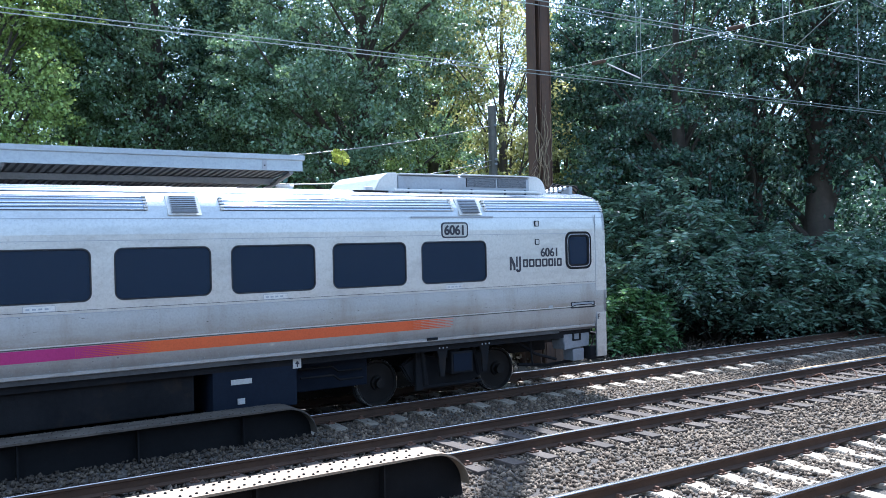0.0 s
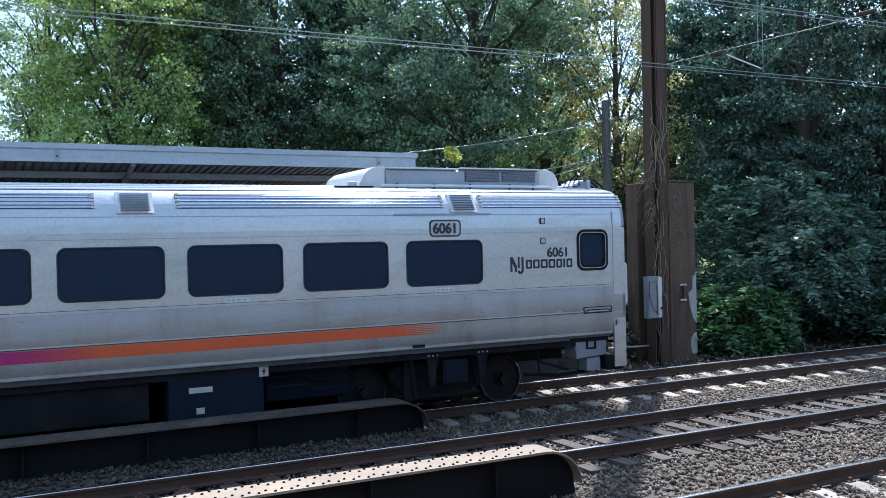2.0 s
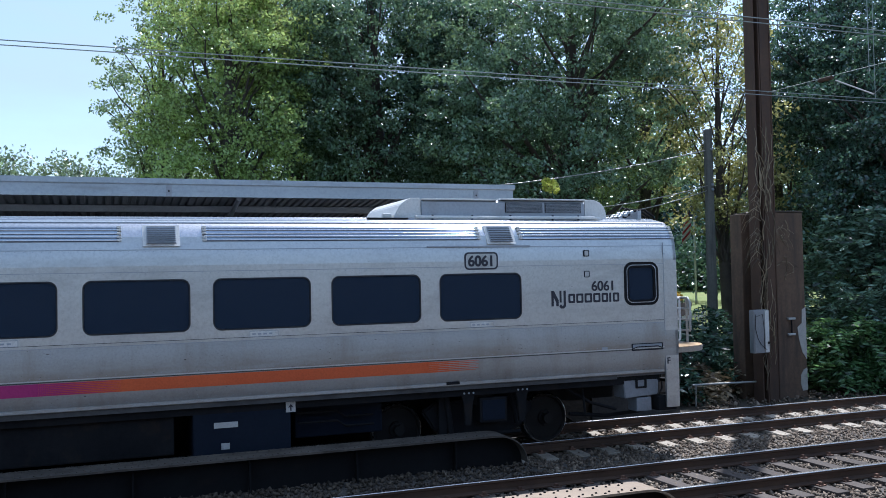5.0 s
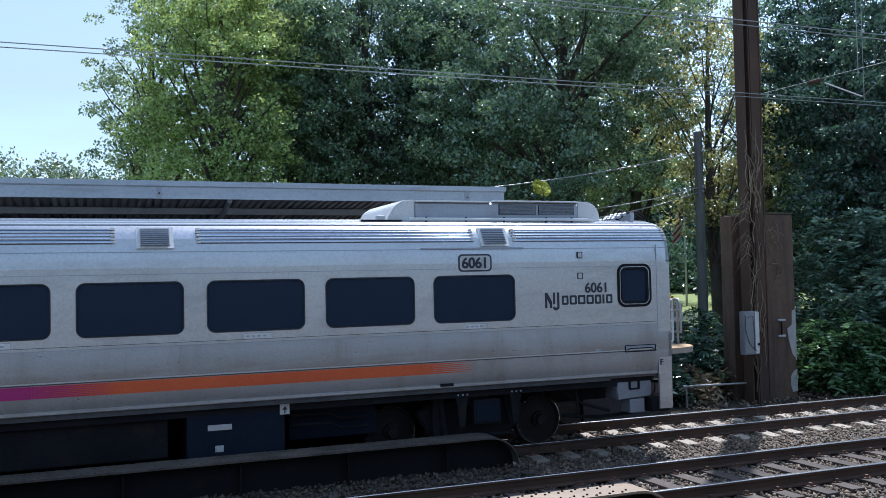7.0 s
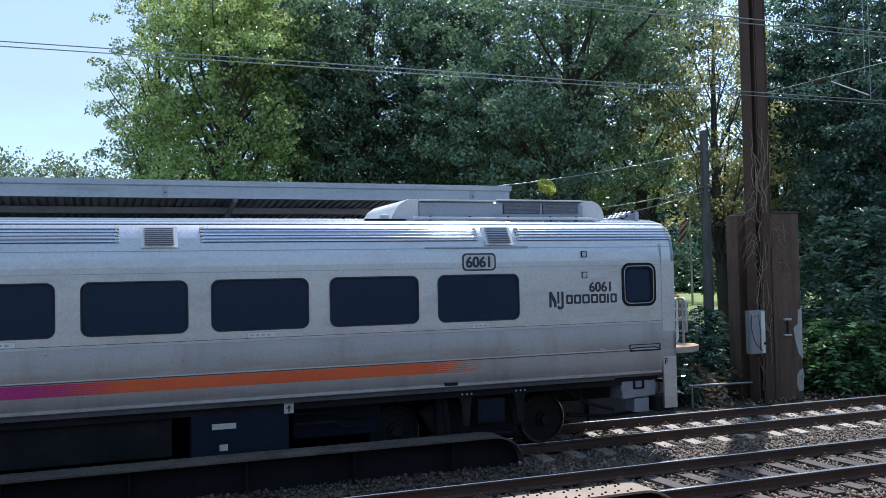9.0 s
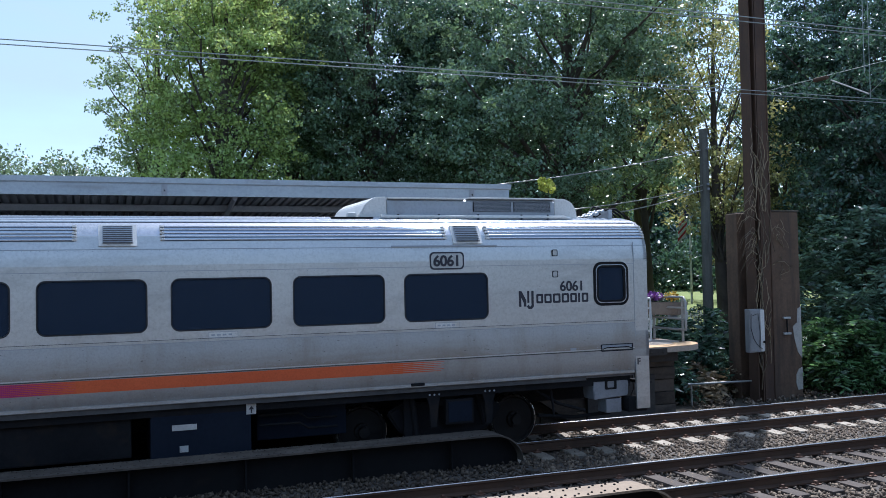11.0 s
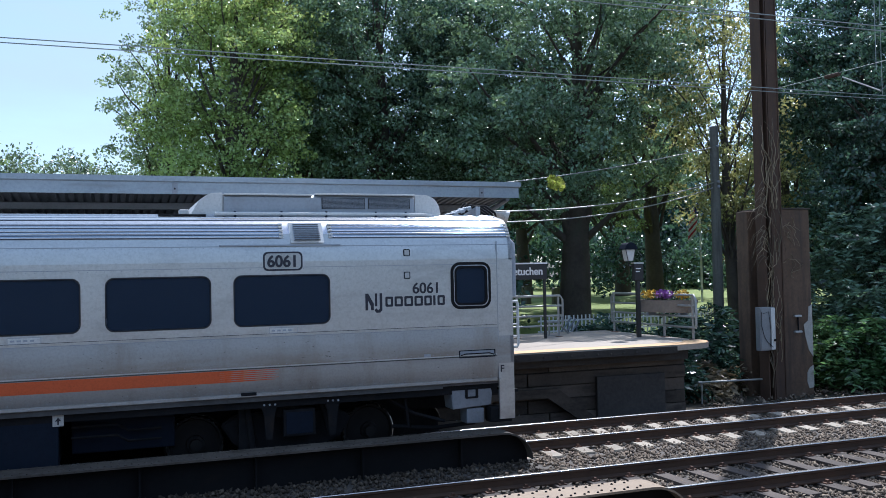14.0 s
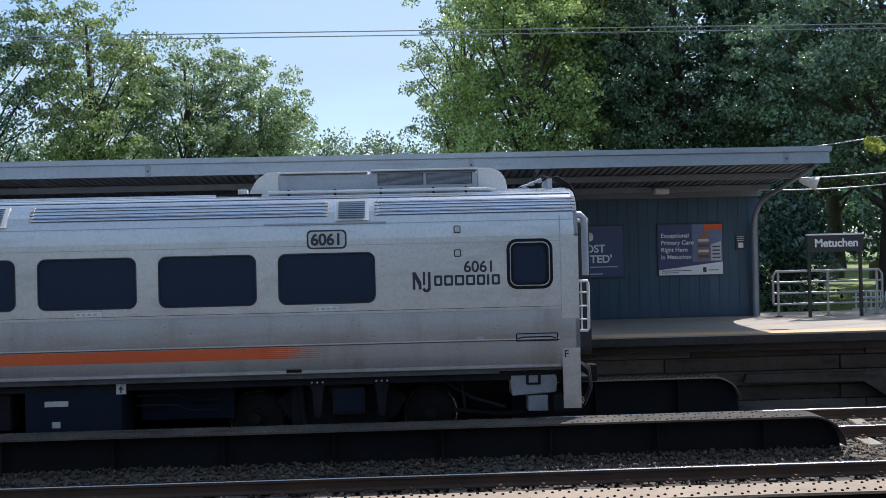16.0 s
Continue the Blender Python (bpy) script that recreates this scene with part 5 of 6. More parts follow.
# Added box, not a known part: gives the void its bluish shade.
part("equipment_box", box(-6.6, -5.2, -1.0, 0.8, 0.45, 0.97, 0.03), "underbox", coach, "added dark box filling the shaded void under the floor")
part("centre_sill", box(-LEN + 1, -0.6, -0.4, 0.4, 0.62, 0.97, 0.02), "under", coach)
br = bmesh.new()
tube([(-2.0, -1.2, 0.95), (-1.6, -1.25, 0.7), (-1.1, -1.3, 0.55)], 0.03, 6, br)
tube([(-1.9, -1.1, 0.5), (-1.2, -1.1, 0.42), (-0.5, -1.1, 0.45)], 0.035, 6, br)
tube([(-1.75, -1.3, 0.95), (-1.7, -1.3, 0.5)], 0.02, 6, br)
part("brake_rigging", br, "under", coach, "", True)


def disc(profile, sides=40, closed=True):
    """A turned body about the y axis: profile of (radius, y)."""
    bm = bmesh.new()
    rings = [[bm.verts.new((r * math.cos(2 * math.pi * k / sides), y, r * math.sin(2 * math.pi * k / sides))) for k in range(sides)] for r, y in profile]
    for u, w in zip(rings, rings[1:]):
        for k in range(sides):
            bm.faces.new((u[k], u[(k + 1) % sides], w[(k + 1) % sides], w[k]))
    if closed:
        bm.faces.new(rings[0])
        bm.faces.new(rings[-1][::-1])
    bmesh.ops.recalc_face_normals(bm, faces=bm.faces[:])
    return bm


WHEELS = []
for xc in (-3.56, -22.34):
    tf = bmesh.new()
    for s in (-1, 1):
        prism([(xc - 1.0, 0.72), (xc - 0.75, 0.86), (xc + 0.75, 0.86), (xc + 1.0, 0.72), (xc + 0.8, 0.40), (xc + 0.5, 0.28), (xc - 0.5, 0.28), (xc - 0.8, 0.40)], "y", s * 1.02 - 0.06, s * 1.02 + 0.06, tf, 0.03)
    box(xc - 0.35, xc + 0.35, -1.05, 1.05, 0.5, 0.8, 0.03, tf)
    bogie = part("bogie_frame", tf, "under", coach, "sooty steel truck frame")
    for s in (-1, 1):
        part("air_spring", tube([(xc, s * 1.05, 0.8), (xc, s * 1.05, 1.0)], 0.27, 16), "under", bogie)
        part("damper", tube([(xc + 0.62, s * 1.2, 0.45), (xc + 0.5, s * 1.2, 0.98)], 0.045, 8), "under", bogie)
        part("damper", tube([(xc - 0.55, s * 1.2, 0.35), (xc - 0.62, s * 1.2, 0.95)], 0.05, 8), "under", bogie)
        part("brake_arm", box(xc - 0.75, xc - 0.6, s * 1.15 - 0.04, s * 1.15 + 0.04, 0.25, 0.98, 0.02), "under", bogie)
        part("tie_rod", tube([(xc - 0.7, s * 1.16, 0.3), (xc + 0.7, s * 1.16, 0.3)], 0.03, 8), "under", bogie)
    for dx in (-1.34, 1.34):
        wh = part("wheelset", tube([(0, -0.95, 0), (0, 0.95, 0)], 0.085, 16), "wheel", coach, "steel wheel pair on its axle")
        for s in (-1, 1):
            prof = [(r * 0.909, s * y) for r, y in ((0.055, 0.85), (0.14, 0.85), (0.15, 0.80), (0.39, 0.775), (0.415, 0.815), (0.445, 0.815), (0.458, 0.80), (0.462, 0.70), (0.49, 0.685), (0.49, 0.665), (0.38, 0.665), (0.05, 0.7))]
            wd = part("wheel_disc", disc(prof), "wheel", wh)
            part("tread_ring", disc([(0.403, s * 0.8165), (0.4165, s * 0.808), (0.4215, s * 0.80), (0.4225, s * 0.72)], 40, False), "tread", wh, "bright worn rim")
            for k in range(6):
                a = k * math.pi / 3
                part("bolt", tube([(0.1 * math.cos(a), s * 0.845, 0.1 * math.sin(a)), (0.1 * math.cos(a), s * 0.87, 0.1 * math.sin(a))], 0.018, 6), "under", wh)
        WHEELS.append((wh, xc + dx))

# ---- travel of the coach ----
TRAVEL = [(0.0, 3.486), (0.5, 2.747), (1.0, 2.101), (1.5, 1.52), (2.0, 1.05), (2.5, 0.65), (3.0, 0.327), (3.5, 0.112), (4.0, -0.012), (4.5, -0.055), (7.0, -0.005), (8.0, 0.0), (9.0, -0.026),
          (11.5, -0.773), (12.0, -1.090), (12.5, -1.508), (13.0, -2.016), (13.5, -2.619), (14.0, -3.305), (14.5, -4.06), (15.0, -4.929), (15.5, -5.896), (16.0, -6.956)]


def travel(t):
    """Smooth and never overshooting: slopes from the neighbours, none at a standstill."""
    def slope(i):
        if i == 0:
            return (TRAVEL[1][1] - TRAVEL[0][1]) / (TRAVEL[1][0] - TRAVEL[0][0]) * 1.06
        if i == len(TRAVEL) - 1:
            return (TRAVEL[i][1] - TRAVEL[i - 1][1]) / (TRAVEL[i][0] - TRAVEL[i - 1][0]) * 1.05
        (ta, a), (tb, b), (tc, c) = TRAVEL[i - 1:i + 2]
        da, dc = (b - a) / (tb - ta), (c - b) / (tc - tb)
        if da * dc <= 0:
            return 0.0
        return 2 * da * dc / (da + dc)
    for i in range(len(TRAVEL) - 1):
        (ta, a), (tb, b) = TRAVEL[i], TRAVEL[i + 1]
        if t <= tb + 1e-9:
            h = tb - ta
            u = (t - ta) / h
            return a * (2 * u**3 - 3 * u**2 + 1) + h * slope(i) * (u**3 - 2 * u**2 + u) + b * (-2 * u**3 + 3 * u**2) + h * slope(i + 1) * (u**3 - u**2)
    return TRAVEL[-1][1]


def motions():
    steps = [k * 0.2 for k in range(81)]
    walk(coach, [(t, pose(9.40 + travel(t), TRACK_Y[0], 0)) for t in steps])
    for wh, xw in WHEELS:
        walk(wh, [(t, pose(xw, 0, 0.425, 0, math.degrees((travel(t) - 3.486) / 0.42), 0)) for t in steps])


# ---- trees ----
def leaf_cloud(rng, centres, radii, per, size, flat=0.75, droop=0.35):
    """Leaves as folded rhombs round the given clump centres; returns vertices and triangles."""
    n = len(centres) * per
    c = np.repeat(centres, per, 0)
    r = np.repeat(radii, per, 0)[:, None]
    d = rng.normal(size=(n, 3))
    d /= np.linalg.norm(d, axis=1, keepdims=True)
    p = c + d * r * rng.uniform(0.25, 1.0, (n, 1)) ** 0.6 * np.array([1, 1, flat])
    a = rng.normal(size=(n, 3)) + np.array([0, 0, -droop])
    a /= np.linalg.norm(a, axis=1, keepdims=True)
    up = rng.normal(size=(n, 3)) * 0.75 + np.array([0, 0, 1.0])
    b = np.cross(a, up)
    b /= np.linalg.norm(b, axis=1, keepdims=True) + 1e-9
    k = np.cross(a, b)
    s = size * rng.uniform(0.65, 1.3, (n, 1))
    v = np.stack([p - a * s * 0.5, p + b * s * 0.33 + k * s * 0.1, p + a * s * 0.55, p - b * s * 0.33 + k * s * 0.1], 1)
    i = (np.arange(n) * 4)[:, None]
    f = np.concatenate([i + np.array([[0, 1, 2]]), i + np.array([[0, 2, 3]])], 1).reshape(-1, 3)
    return v.reshape(-1, 3), f


def tree(x, y, height, trunk_r, crown_lo, blobs, clumps, per, leaf, material, label, seed, lean=(0, 0), spread=1.0):
    """A tapered trunk with limbs that reach into the clumps of its crown. blobs: ellipsoids (x, y, z, rx, ry, rz) in the tree's space."""
    rng = np.random.default_rng(seed)
    z0 = ground_height(x, y)
    t = thing("tree", x, y, z0 - 0.1, label, "tree", "trees behind the station")
    pts, k = [], 9
    for i in range(k):
        u = i / (k - 1)
        pts.append((lean[0] * u + 0.18 * math.sin(3.1 * u + seed), lean[1] * u + 0.18 * math.cos(2.7 * u + seed) - 0.18, height * 0.86 * u))
    bm = bmesh.new()
    tube([(pts[0][0], pts[0][1], -0.2), (pts[0][0], pts[0][1], 0.12)], trunk_r * 1.55, 12, bm, trunk_r * 1.22)
    tube(pts, trunk_r * 1.2, 12, bm, trunk_r * 0.16)
    cs, rs = [], []
    vol = np.array([b[3] * b[4] * b[5] for b in blobs], float)
    for b, share in zip(blobs, vol / vol.sum()):
        n = max(4, int(clumps * share))
        d = rng.normal(size=(n, 3))
        d /= np.linalg.norm(d, axis=1, keepdims=True)
        rad = rng.uniform(0.25, 1.0, (n, 1)) ** 0.45 * (1 + 0.12 * rng.normal(size=(n, 1)))
        cs.append(np.array(b[:3]) + d * rad * np.array(b[3:]))
        rs.append(rng.uniform(0.55, 1.05, n) * spread)
    cs, rs = np.concatenate(cs), np.concatenate(rs)
    keep = cs[:, 2] > crown_lo
    cs, rs = cs[keep], rs[keep]
    for i in rng.choice(len(cs), min(len(cs), 34), replace=False):
        q = Vector(cs[i])
        u = min(0.92, max(0.22, (q.z - 1.6) / (height * 0.86) - 0.12 - 0.1 * rng.random()))
        j = u * (k - 1)
        a = Vector(pts[int(j)]).lerp(Vector(pts[min(k - 1, int(j) + 1)]), j - int(j))
        mid = a.lerp(q, 0.5) + Vector((0, 0, 0.08 * (q - a).length)) + Vector(rng.normal(size=3)) * 0.15
        tube([a, a.lerp(mid, 0.5) + Vector(rng.normal(size=3)) * 0.1, mid, mid.lerp(q, 0.5) + Vector(rng.normal(size=3)) * 0.12, q], trunk_r * 0.36 * (1.1 - u), 5, bm, 0.015)
    part("trunk", bm, "bark", t, "", True)
    v, f = leaf_cloud(rng, cs, rs, per, leaf, 0.55)
    raw("crown", v, f, material, t)
    return t


def crown(h, lo, r, seed, n=7):
    """A loose set of ellipsoids that fill a crown of radius r from lo to h."""
    rnd = random.Random(seed)
    out = [(0, 0, (h + lo) / 2, r * 0.72, r * 0.72, (h - lo) / 2)]
    for i in range(n):
        a, z = i * 2.4 + rnd.random(), lo + (h - lo) * rnd.uniform(0.15, 0.85)
        q = r * rnd.uniform(0.4, 0.62)
        out.append((q * math.cos(a), q * math.sin(a), z, r * rnd.uniform(0.35, 0.5), r * rnd.uniform(0.35, 0.5), (h - lo) * rnd.uniform(0.14, 0.24)))
    return out


def polar(az, d):
    return d * math.sin(radians(az)), d * math.cos(radians(az))


DARK = "tall broadleaf tree with dense dark green leaves"
OAKS = [  # bearing, distance, height, trunk radius, crown base, crown radius, clumps, leaves a clump, leaf size, material, label
    (28.9, 32.0, 13.6, 0.50, 3.6, 6.0, 520, 80, 0.19, "leaf_oak", "large oak with thick trunk and wide dark crown"),
    (16.5, 36.0, 14.8, 0.40, 2.6, 5.6, 560, 80, 0.20, "leaf_oak", DARK),
    (22.5, 38.0, 15.2, 0.40, 3.0, 5.4, 520, 75, 0.21, "leaf_dark", DARK),
    (33.4, 41.0, 15.8, 0.35, 4.0, 3.9, 230, 70, 0.21, "leaf_maple", "leafy tree with lighter green crown and yellow tips"),
    (38.2, 32.0, 12.6, 0.2, 3.0, 2.9, 135, 60, 0.18, "leaf_yellow", "slim tree with yellowing leaves and sky gaps"),
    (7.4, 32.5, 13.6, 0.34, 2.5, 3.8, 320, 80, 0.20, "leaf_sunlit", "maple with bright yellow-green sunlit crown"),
    (11.5, 38.0, 15.4, 0.36, 2.5, 4.8, 420, 75, 0.21, "leaf_oak", DARK),
    (3.4, 40.0, 15.6, 0.30, 4.4, 3.2, 150, 60, 0.2, "leaf_grey", "grey-green tree with thin airy branches against sky"),
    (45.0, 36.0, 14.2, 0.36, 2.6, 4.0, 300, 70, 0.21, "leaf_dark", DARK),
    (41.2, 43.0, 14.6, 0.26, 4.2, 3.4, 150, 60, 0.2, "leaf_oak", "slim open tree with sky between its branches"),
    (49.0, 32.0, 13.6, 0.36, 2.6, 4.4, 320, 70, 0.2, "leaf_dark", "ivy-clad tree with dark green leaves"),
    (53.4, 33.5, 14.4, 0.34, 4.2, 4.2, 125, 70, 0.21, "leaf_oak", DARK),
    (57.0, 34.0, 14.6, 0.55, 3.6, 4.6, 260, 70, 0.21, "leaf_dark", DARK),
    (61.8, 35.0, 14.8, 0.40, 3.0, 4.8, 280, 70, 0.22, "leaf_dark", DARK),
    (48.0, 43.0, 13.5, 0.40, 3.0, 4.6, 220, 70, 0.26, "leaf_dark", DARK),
    (31.5, 52.0, 13.5, 0.40, 4.0, 6.0, 280, 70, 0.28, "leaf_oak", "dark tree at the far side of the lawn"),
    (25.5, 54.0, 13.0, 0.40, 4.0, 6.2, 280, 70, 0.28, "leaf_oak", DARK),
    (45.0, 52.0, 13.0, 0.40, 4.0, 4.6, 240, 70, 0.28, "leaf_oak", "dark tree at the far side of the lawn"),
    (-9.5, 47.0, 11.9, 0.26, 2.5, 3.3, 230, 60, 0.22, "leaf_grey", "rounded tree with sunlit grey-green leaves"),
    (-13.9, 46.0, 12.9, 0.28, 2.5, 3.8, 280, 60, 0.22, "leaf_grey", "rounded tree with sunlit grey-green leaves"),
    (-19.2, 44.0, 14.4, 0.30, 3.0, 3.9, 280, 60, 0.22, "leaf_maple", "taller tree with light green leaves and open branches"),
    (-25.5, 46.0, 15.0, 0.30, 3.0, 4.0, 200, 60, 0.24, "leaf_oak", DARK),
]
for i, (az, d, hgt, tr_, lo, rad, ncl, per, lf, mat, lab) in enumerate(OAKS):
    tx, ty = polar(az, d)
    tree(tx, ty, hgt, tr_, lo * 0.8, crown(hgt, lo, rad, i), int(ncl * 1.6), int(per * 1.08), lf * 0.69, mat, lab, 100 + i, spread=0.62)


def hedge(name, spans, material, label, clumps, per, leaf, seed, category="woods", r=1.6, lump=0.28):
    """Far foliage that nobody could count, as one object: ellipsoid heaps along bearings."""
    rng = np.random.default_rng(seed)
    cs, rs = [], []
    for az0, az1, d, z0, z1 in spans:
        for _ in range(clumps):
            az, dd = rng.uniform(az0, az1), d + rng.uniform(-3, 3) * min(1.0, r)
            px, py = polar(az, dd)
            top = z0 + (z1 - z0) * (1 - lump + lump * math.sin(az * 2.3 + seed) * math.cos(az * 0.9)) 
            cs.append((px, py, ground_height(px, py) + z0 + (top - z0) * rng.random() ** 0.6))
            rs.append(rng.uniform(0.5, 1.0) * r)
    v, f = leaf_cloud(rng, np.array(cs), np.array(rs), per, leaf)
    return tagged(raw(name, v, f, material), label, category, kind="stuff")


hedge("distant_woods", [(-32, 6, 92, 0, 14.0), (-32, 12, 100, 0, 14.2)], "leaf_far", "distant line of light green trees", 620, 54, 0.36, 3, r=2.0, lump=0.1)
hedge("left_thicket", [(-27, -7.0, 52, 0, 8.0)], "leaf_grey", "thicket below the rounded trees", 260, 60, 0.26, 12, r=1.5)
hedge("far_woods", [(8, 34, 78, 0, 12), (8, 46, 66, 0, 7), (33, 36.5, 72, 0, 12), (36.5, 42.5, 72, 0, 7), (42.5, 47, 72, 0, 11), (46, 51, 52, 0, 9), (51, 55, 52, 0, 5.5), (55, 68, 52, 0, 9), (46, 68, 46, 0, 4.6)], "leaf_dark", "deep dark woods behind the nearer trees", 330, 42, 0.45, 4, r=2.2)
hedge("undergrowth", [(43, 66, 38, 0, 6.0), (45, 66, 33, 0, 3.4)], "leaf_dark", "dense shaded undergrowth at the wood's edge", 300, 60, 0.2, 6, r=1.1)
# Added patch that stands in for sunlit foliage showing through a gap.
hedge("sunlit_gap_patch", [(27.55, 28.1, 24.6, 5.2, 5.6)], "leaf_sun_gap", "small bright leaf patch added for sunlit foliage behind a gap", 6, 45, 0.12, 9, "foliage", r=0.2)
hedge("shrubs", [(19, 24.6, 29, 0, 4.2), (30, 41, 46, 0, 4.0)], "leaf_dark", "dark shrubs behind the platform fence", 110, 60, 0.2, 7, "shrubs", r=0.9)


# sumac bushes: arching stems with rows of leaflets
def bush(x, y, h, r, stems, label, seed, material="leaf_sumac"):
    rng = np.random.default_rng(seed)
    t = thing("bush", x, y, ground_height(x, y) - 0.05, label, "bush", "bushes beside the track")
    bm, vs, fs, count = bmesh.new(), [], [], 0
    for s in range(stems):
        a, q = rng.uniform(0, 6.283), r * rng.uniform(0.1, 1.0) ** 0.7
        z = h * rng.uniform(0.25, 1.0) * (1 - 0.45 * (q / r) ** 2)
        tip = Vector((q * math.cos(a), q * math.sin(a), z))
        if s % 4 == 0:
            tube([(0.15 * math.cos(a), 0.15 * math.sin(a), 0), (tip.x * 0.45, tip.y * 0.45, z * 0.6), tip], 0.035, 5, bm, 0.012)
        for fr in range(5):
            b = rng.uniform(0, 6.283)
            ln = rng.uniform(0.5, 0.85)
            out = np.array([math.cos(b), math.sin(b), rng.uniform(-0.35, 0.9)])
            side = np.array([-math.sin(b), math.cos(b), 0])
            for k in range(11):
                u = (k + 1) / 11
                base = np.array(tip) + out * ln * u + np.array([0, 0, -0.8 * ln * u * u])
                for sg in (-1, 1):
                    w = 0.24 * (1.1 - 0.6 * abs(u - 0.5)) * rng.uniform(0.8, 1.15)
                    d = side * sg * 0.85 + out * 0.35 + np.array([0, 0, -0.25]) + rng.normal(size=3) * 0.22
                    e = np.cross(d, np.array([0, 0, 0.6]) + rng.normal(size=3) * 0.8)
                    e /= np.linalg.norm(e) + 1e-9
                    vs += [base, base + d * w * 0.5 + e * w * 0.17, base + d * w, base + d * w * 0.5 - e * w * 0.17]
                    fs += [(count, count + 1, count + 2), (count, count + 2, count + 3)]
                    count += 4
    tagged(part("branchwork", bm, "bark", t), kind="stuff")
    raw("foliage", vs, fs, material, t)
    return t


BUSHES = [(47.6, 27.3, 5.6, 2.6, 190), (51.0, 28.0, 4.2, 2.4, 150), (54.5, 28.8, 3.9, 2.4, 150), (58.0, 29.6, 3.4, 2.6, 150), (61.5, 30.5, 3.6, 2.6, 130), (45.4, 26.4, 2.3, 1.3, 90), (48.8, 30.6, 6.6, 2.6, 150), (65.0, 33.0, 3.6, 2.6, 110)]
for i, (az, d, hh, rr, st) in enumerate(BUSHES):
    small = hh < 3
    bx, by = polar(az, d if small else d + 1.6)
    bush(bx, by, hh, rr, st, "small bright green sumac bush by the pier" if small else "large arching sumac bush with feathery green leaves", 40 + i, "leaf_sumac_lit" if small else "leaf_sumac")
for i, (bx, by, hh, rr, st) in enumerate(((14.6, 20.4, 1.7, 1.1, 60), (16.3, 21.6, 2.2, 1.3, 60), (13.7, 22.6, 1.6, 1.1, 50))):
    bush(bx, by, hh, rr, st, "low dark shrub behind the platform end", 60 + i, "leaf_dark")


# ---- mast, pier and wires ----
mast = thing("catenary_mast", 15.5, 18.1, -0.4, "rusty brown steel mast with dry vines", "mast")
part("flange", box(-0.30, -0.27, -0.17, 0.17, 0, 22), "rustmast", mast)
part("flange", box(0.20, 0.23, -0.17, 0.17, 0, 22), "rustmast", mast)
part("web", box(-0.27, 0.20, -0.012, 0.012, 0, 22), "rustmast", mast)
part("rib", box(-0.13, -0.10, -0.15, -0.012, 0, 22), "rustmast", mast)
part("cover_plate", box(-0.08, 0.20, -0.15, -0.13, 0, 22), "rustmast", mast)
rng = np.random.default_rng(11)
vine = bmesh.new()
for k in range(46):
    x, y, z = rng.uniform(-0.34, 0.1), -0.2, rng.uniform(0.2, 6.0)
    pts = [Vector((x, y, z))]
    for j in range(6):
        pts.append(pts[-1] + Vector((rng.normal(0, 0.06) - 0.005, -abs(rng.normal(0, 0.012)) if j < 4 else 0.02, rng.uniform(0.05, 0.35))))
    tube(pts, rng.uniform(0.008, 0.016), 4, vine, 0.004)
for k in range(26):
    z, a = rng.uniform(3.4, 5.4), rng.uniform(-1, 1)
    tube([(-0.25, -0.2, z), (-0.45 + 0.1 * a, -0.3, z + 0.1), (-0.62 + 0.2 * a, -0.32, z - 0.05), (-0.7 + 0.25 * a, -0.3, z - 0.3)], 0.008, 4, vine, 0.003)
tagged(part("vine", vine, "leaf_dry", mast, "tangle of dry vine stems"), kind="stuff")
pier = thing("concrete_pier", 15.7, 18.3, -0.45, "tall rust-stained concrete pier beside the track", "pier")
part("block", box(0, 1.24, 0.02, 1.15, 0, 4.8, 0.03), "pier", pier)
part("block", box(-0.40, -0.02, 0.4, 0.85, 0, 4.78, 0.03), "pier", pier, "set-back part of the pier")
part("cap", box(-0.02, 1.26, 0.0, 1.17, 4.8, 4.84, 0.01), "bark", pier)
part("bare_patch", prism([(1.0, 1.55), (1.1, 1.2), (1.235, 1.02), (1.235, 2.35), (1.12, 2.3), (1.1, 1.95), (0.96, 1.85)], "y", 0.008, 0.03), "plaster", pier, "pale patch where the stain has flaked off")
part("bare_patch", prism([(1.02, 0.4), (1.08, 0.22), (1.235, 0.24), (1.235, 0.8), (1.12, 0.76), (1.03, 0.62)], "y", 0.008, 0.03), "plaster", pier)
for z in (1.65, 2.05):
    part("clamp", box(0.63, 0.86, -0.05, 0.02, z, z + 0.055, 0.015), "plate", pier)
part("rod", tube([(0.75, -0.02, 1.65), (0.75, -0.02, 2.1)], 0.02, 6), "under", pier)
pv = bmesh.new()
for k in range(34):
    x, z = rng.uniform(-0.4, 0.75), rng.uniform(3.0, 4.85)
    pts = [Vector((x, -0.02, z))]
    for j in range(5):
        pts.append(pts[-1] + Vector((rng.normal(0, 0.09), rng.uniform(-0.03, 0.015), -rng.uniform(0.0, 0.16))))
    tube(pts, 0.008, 4, pv, 0.003)
tagged(part("vine", pv, "leaf_dry", pier, "dry vine tips hanging over the pier"), kind="stuff")
cab = thing("electrical_cabinet", 14.86, 17.95, 0.85, "pale grey electrical box mounted on the mast", "cabinet")
part("body", box(0, 0.44, -0.14, 0.02, 0, 1.06, 0.012), "cabinet", cab)
part("door", box(0.02, 0.31, -0.155, -0.14, 0.03, 1.03, 0.006), "cabinet", cab)
part("side_duct", box(0.33, 0.45, -0.16, -0.14, 0.02, 1.04, 0.006), "trimlight", cab)
part("latch", tube([(0.42, -0.15, 0.25), (0.42, -0.19, 0.25)], 0.03, 8), "under", cab)
cord = bmesh.new()
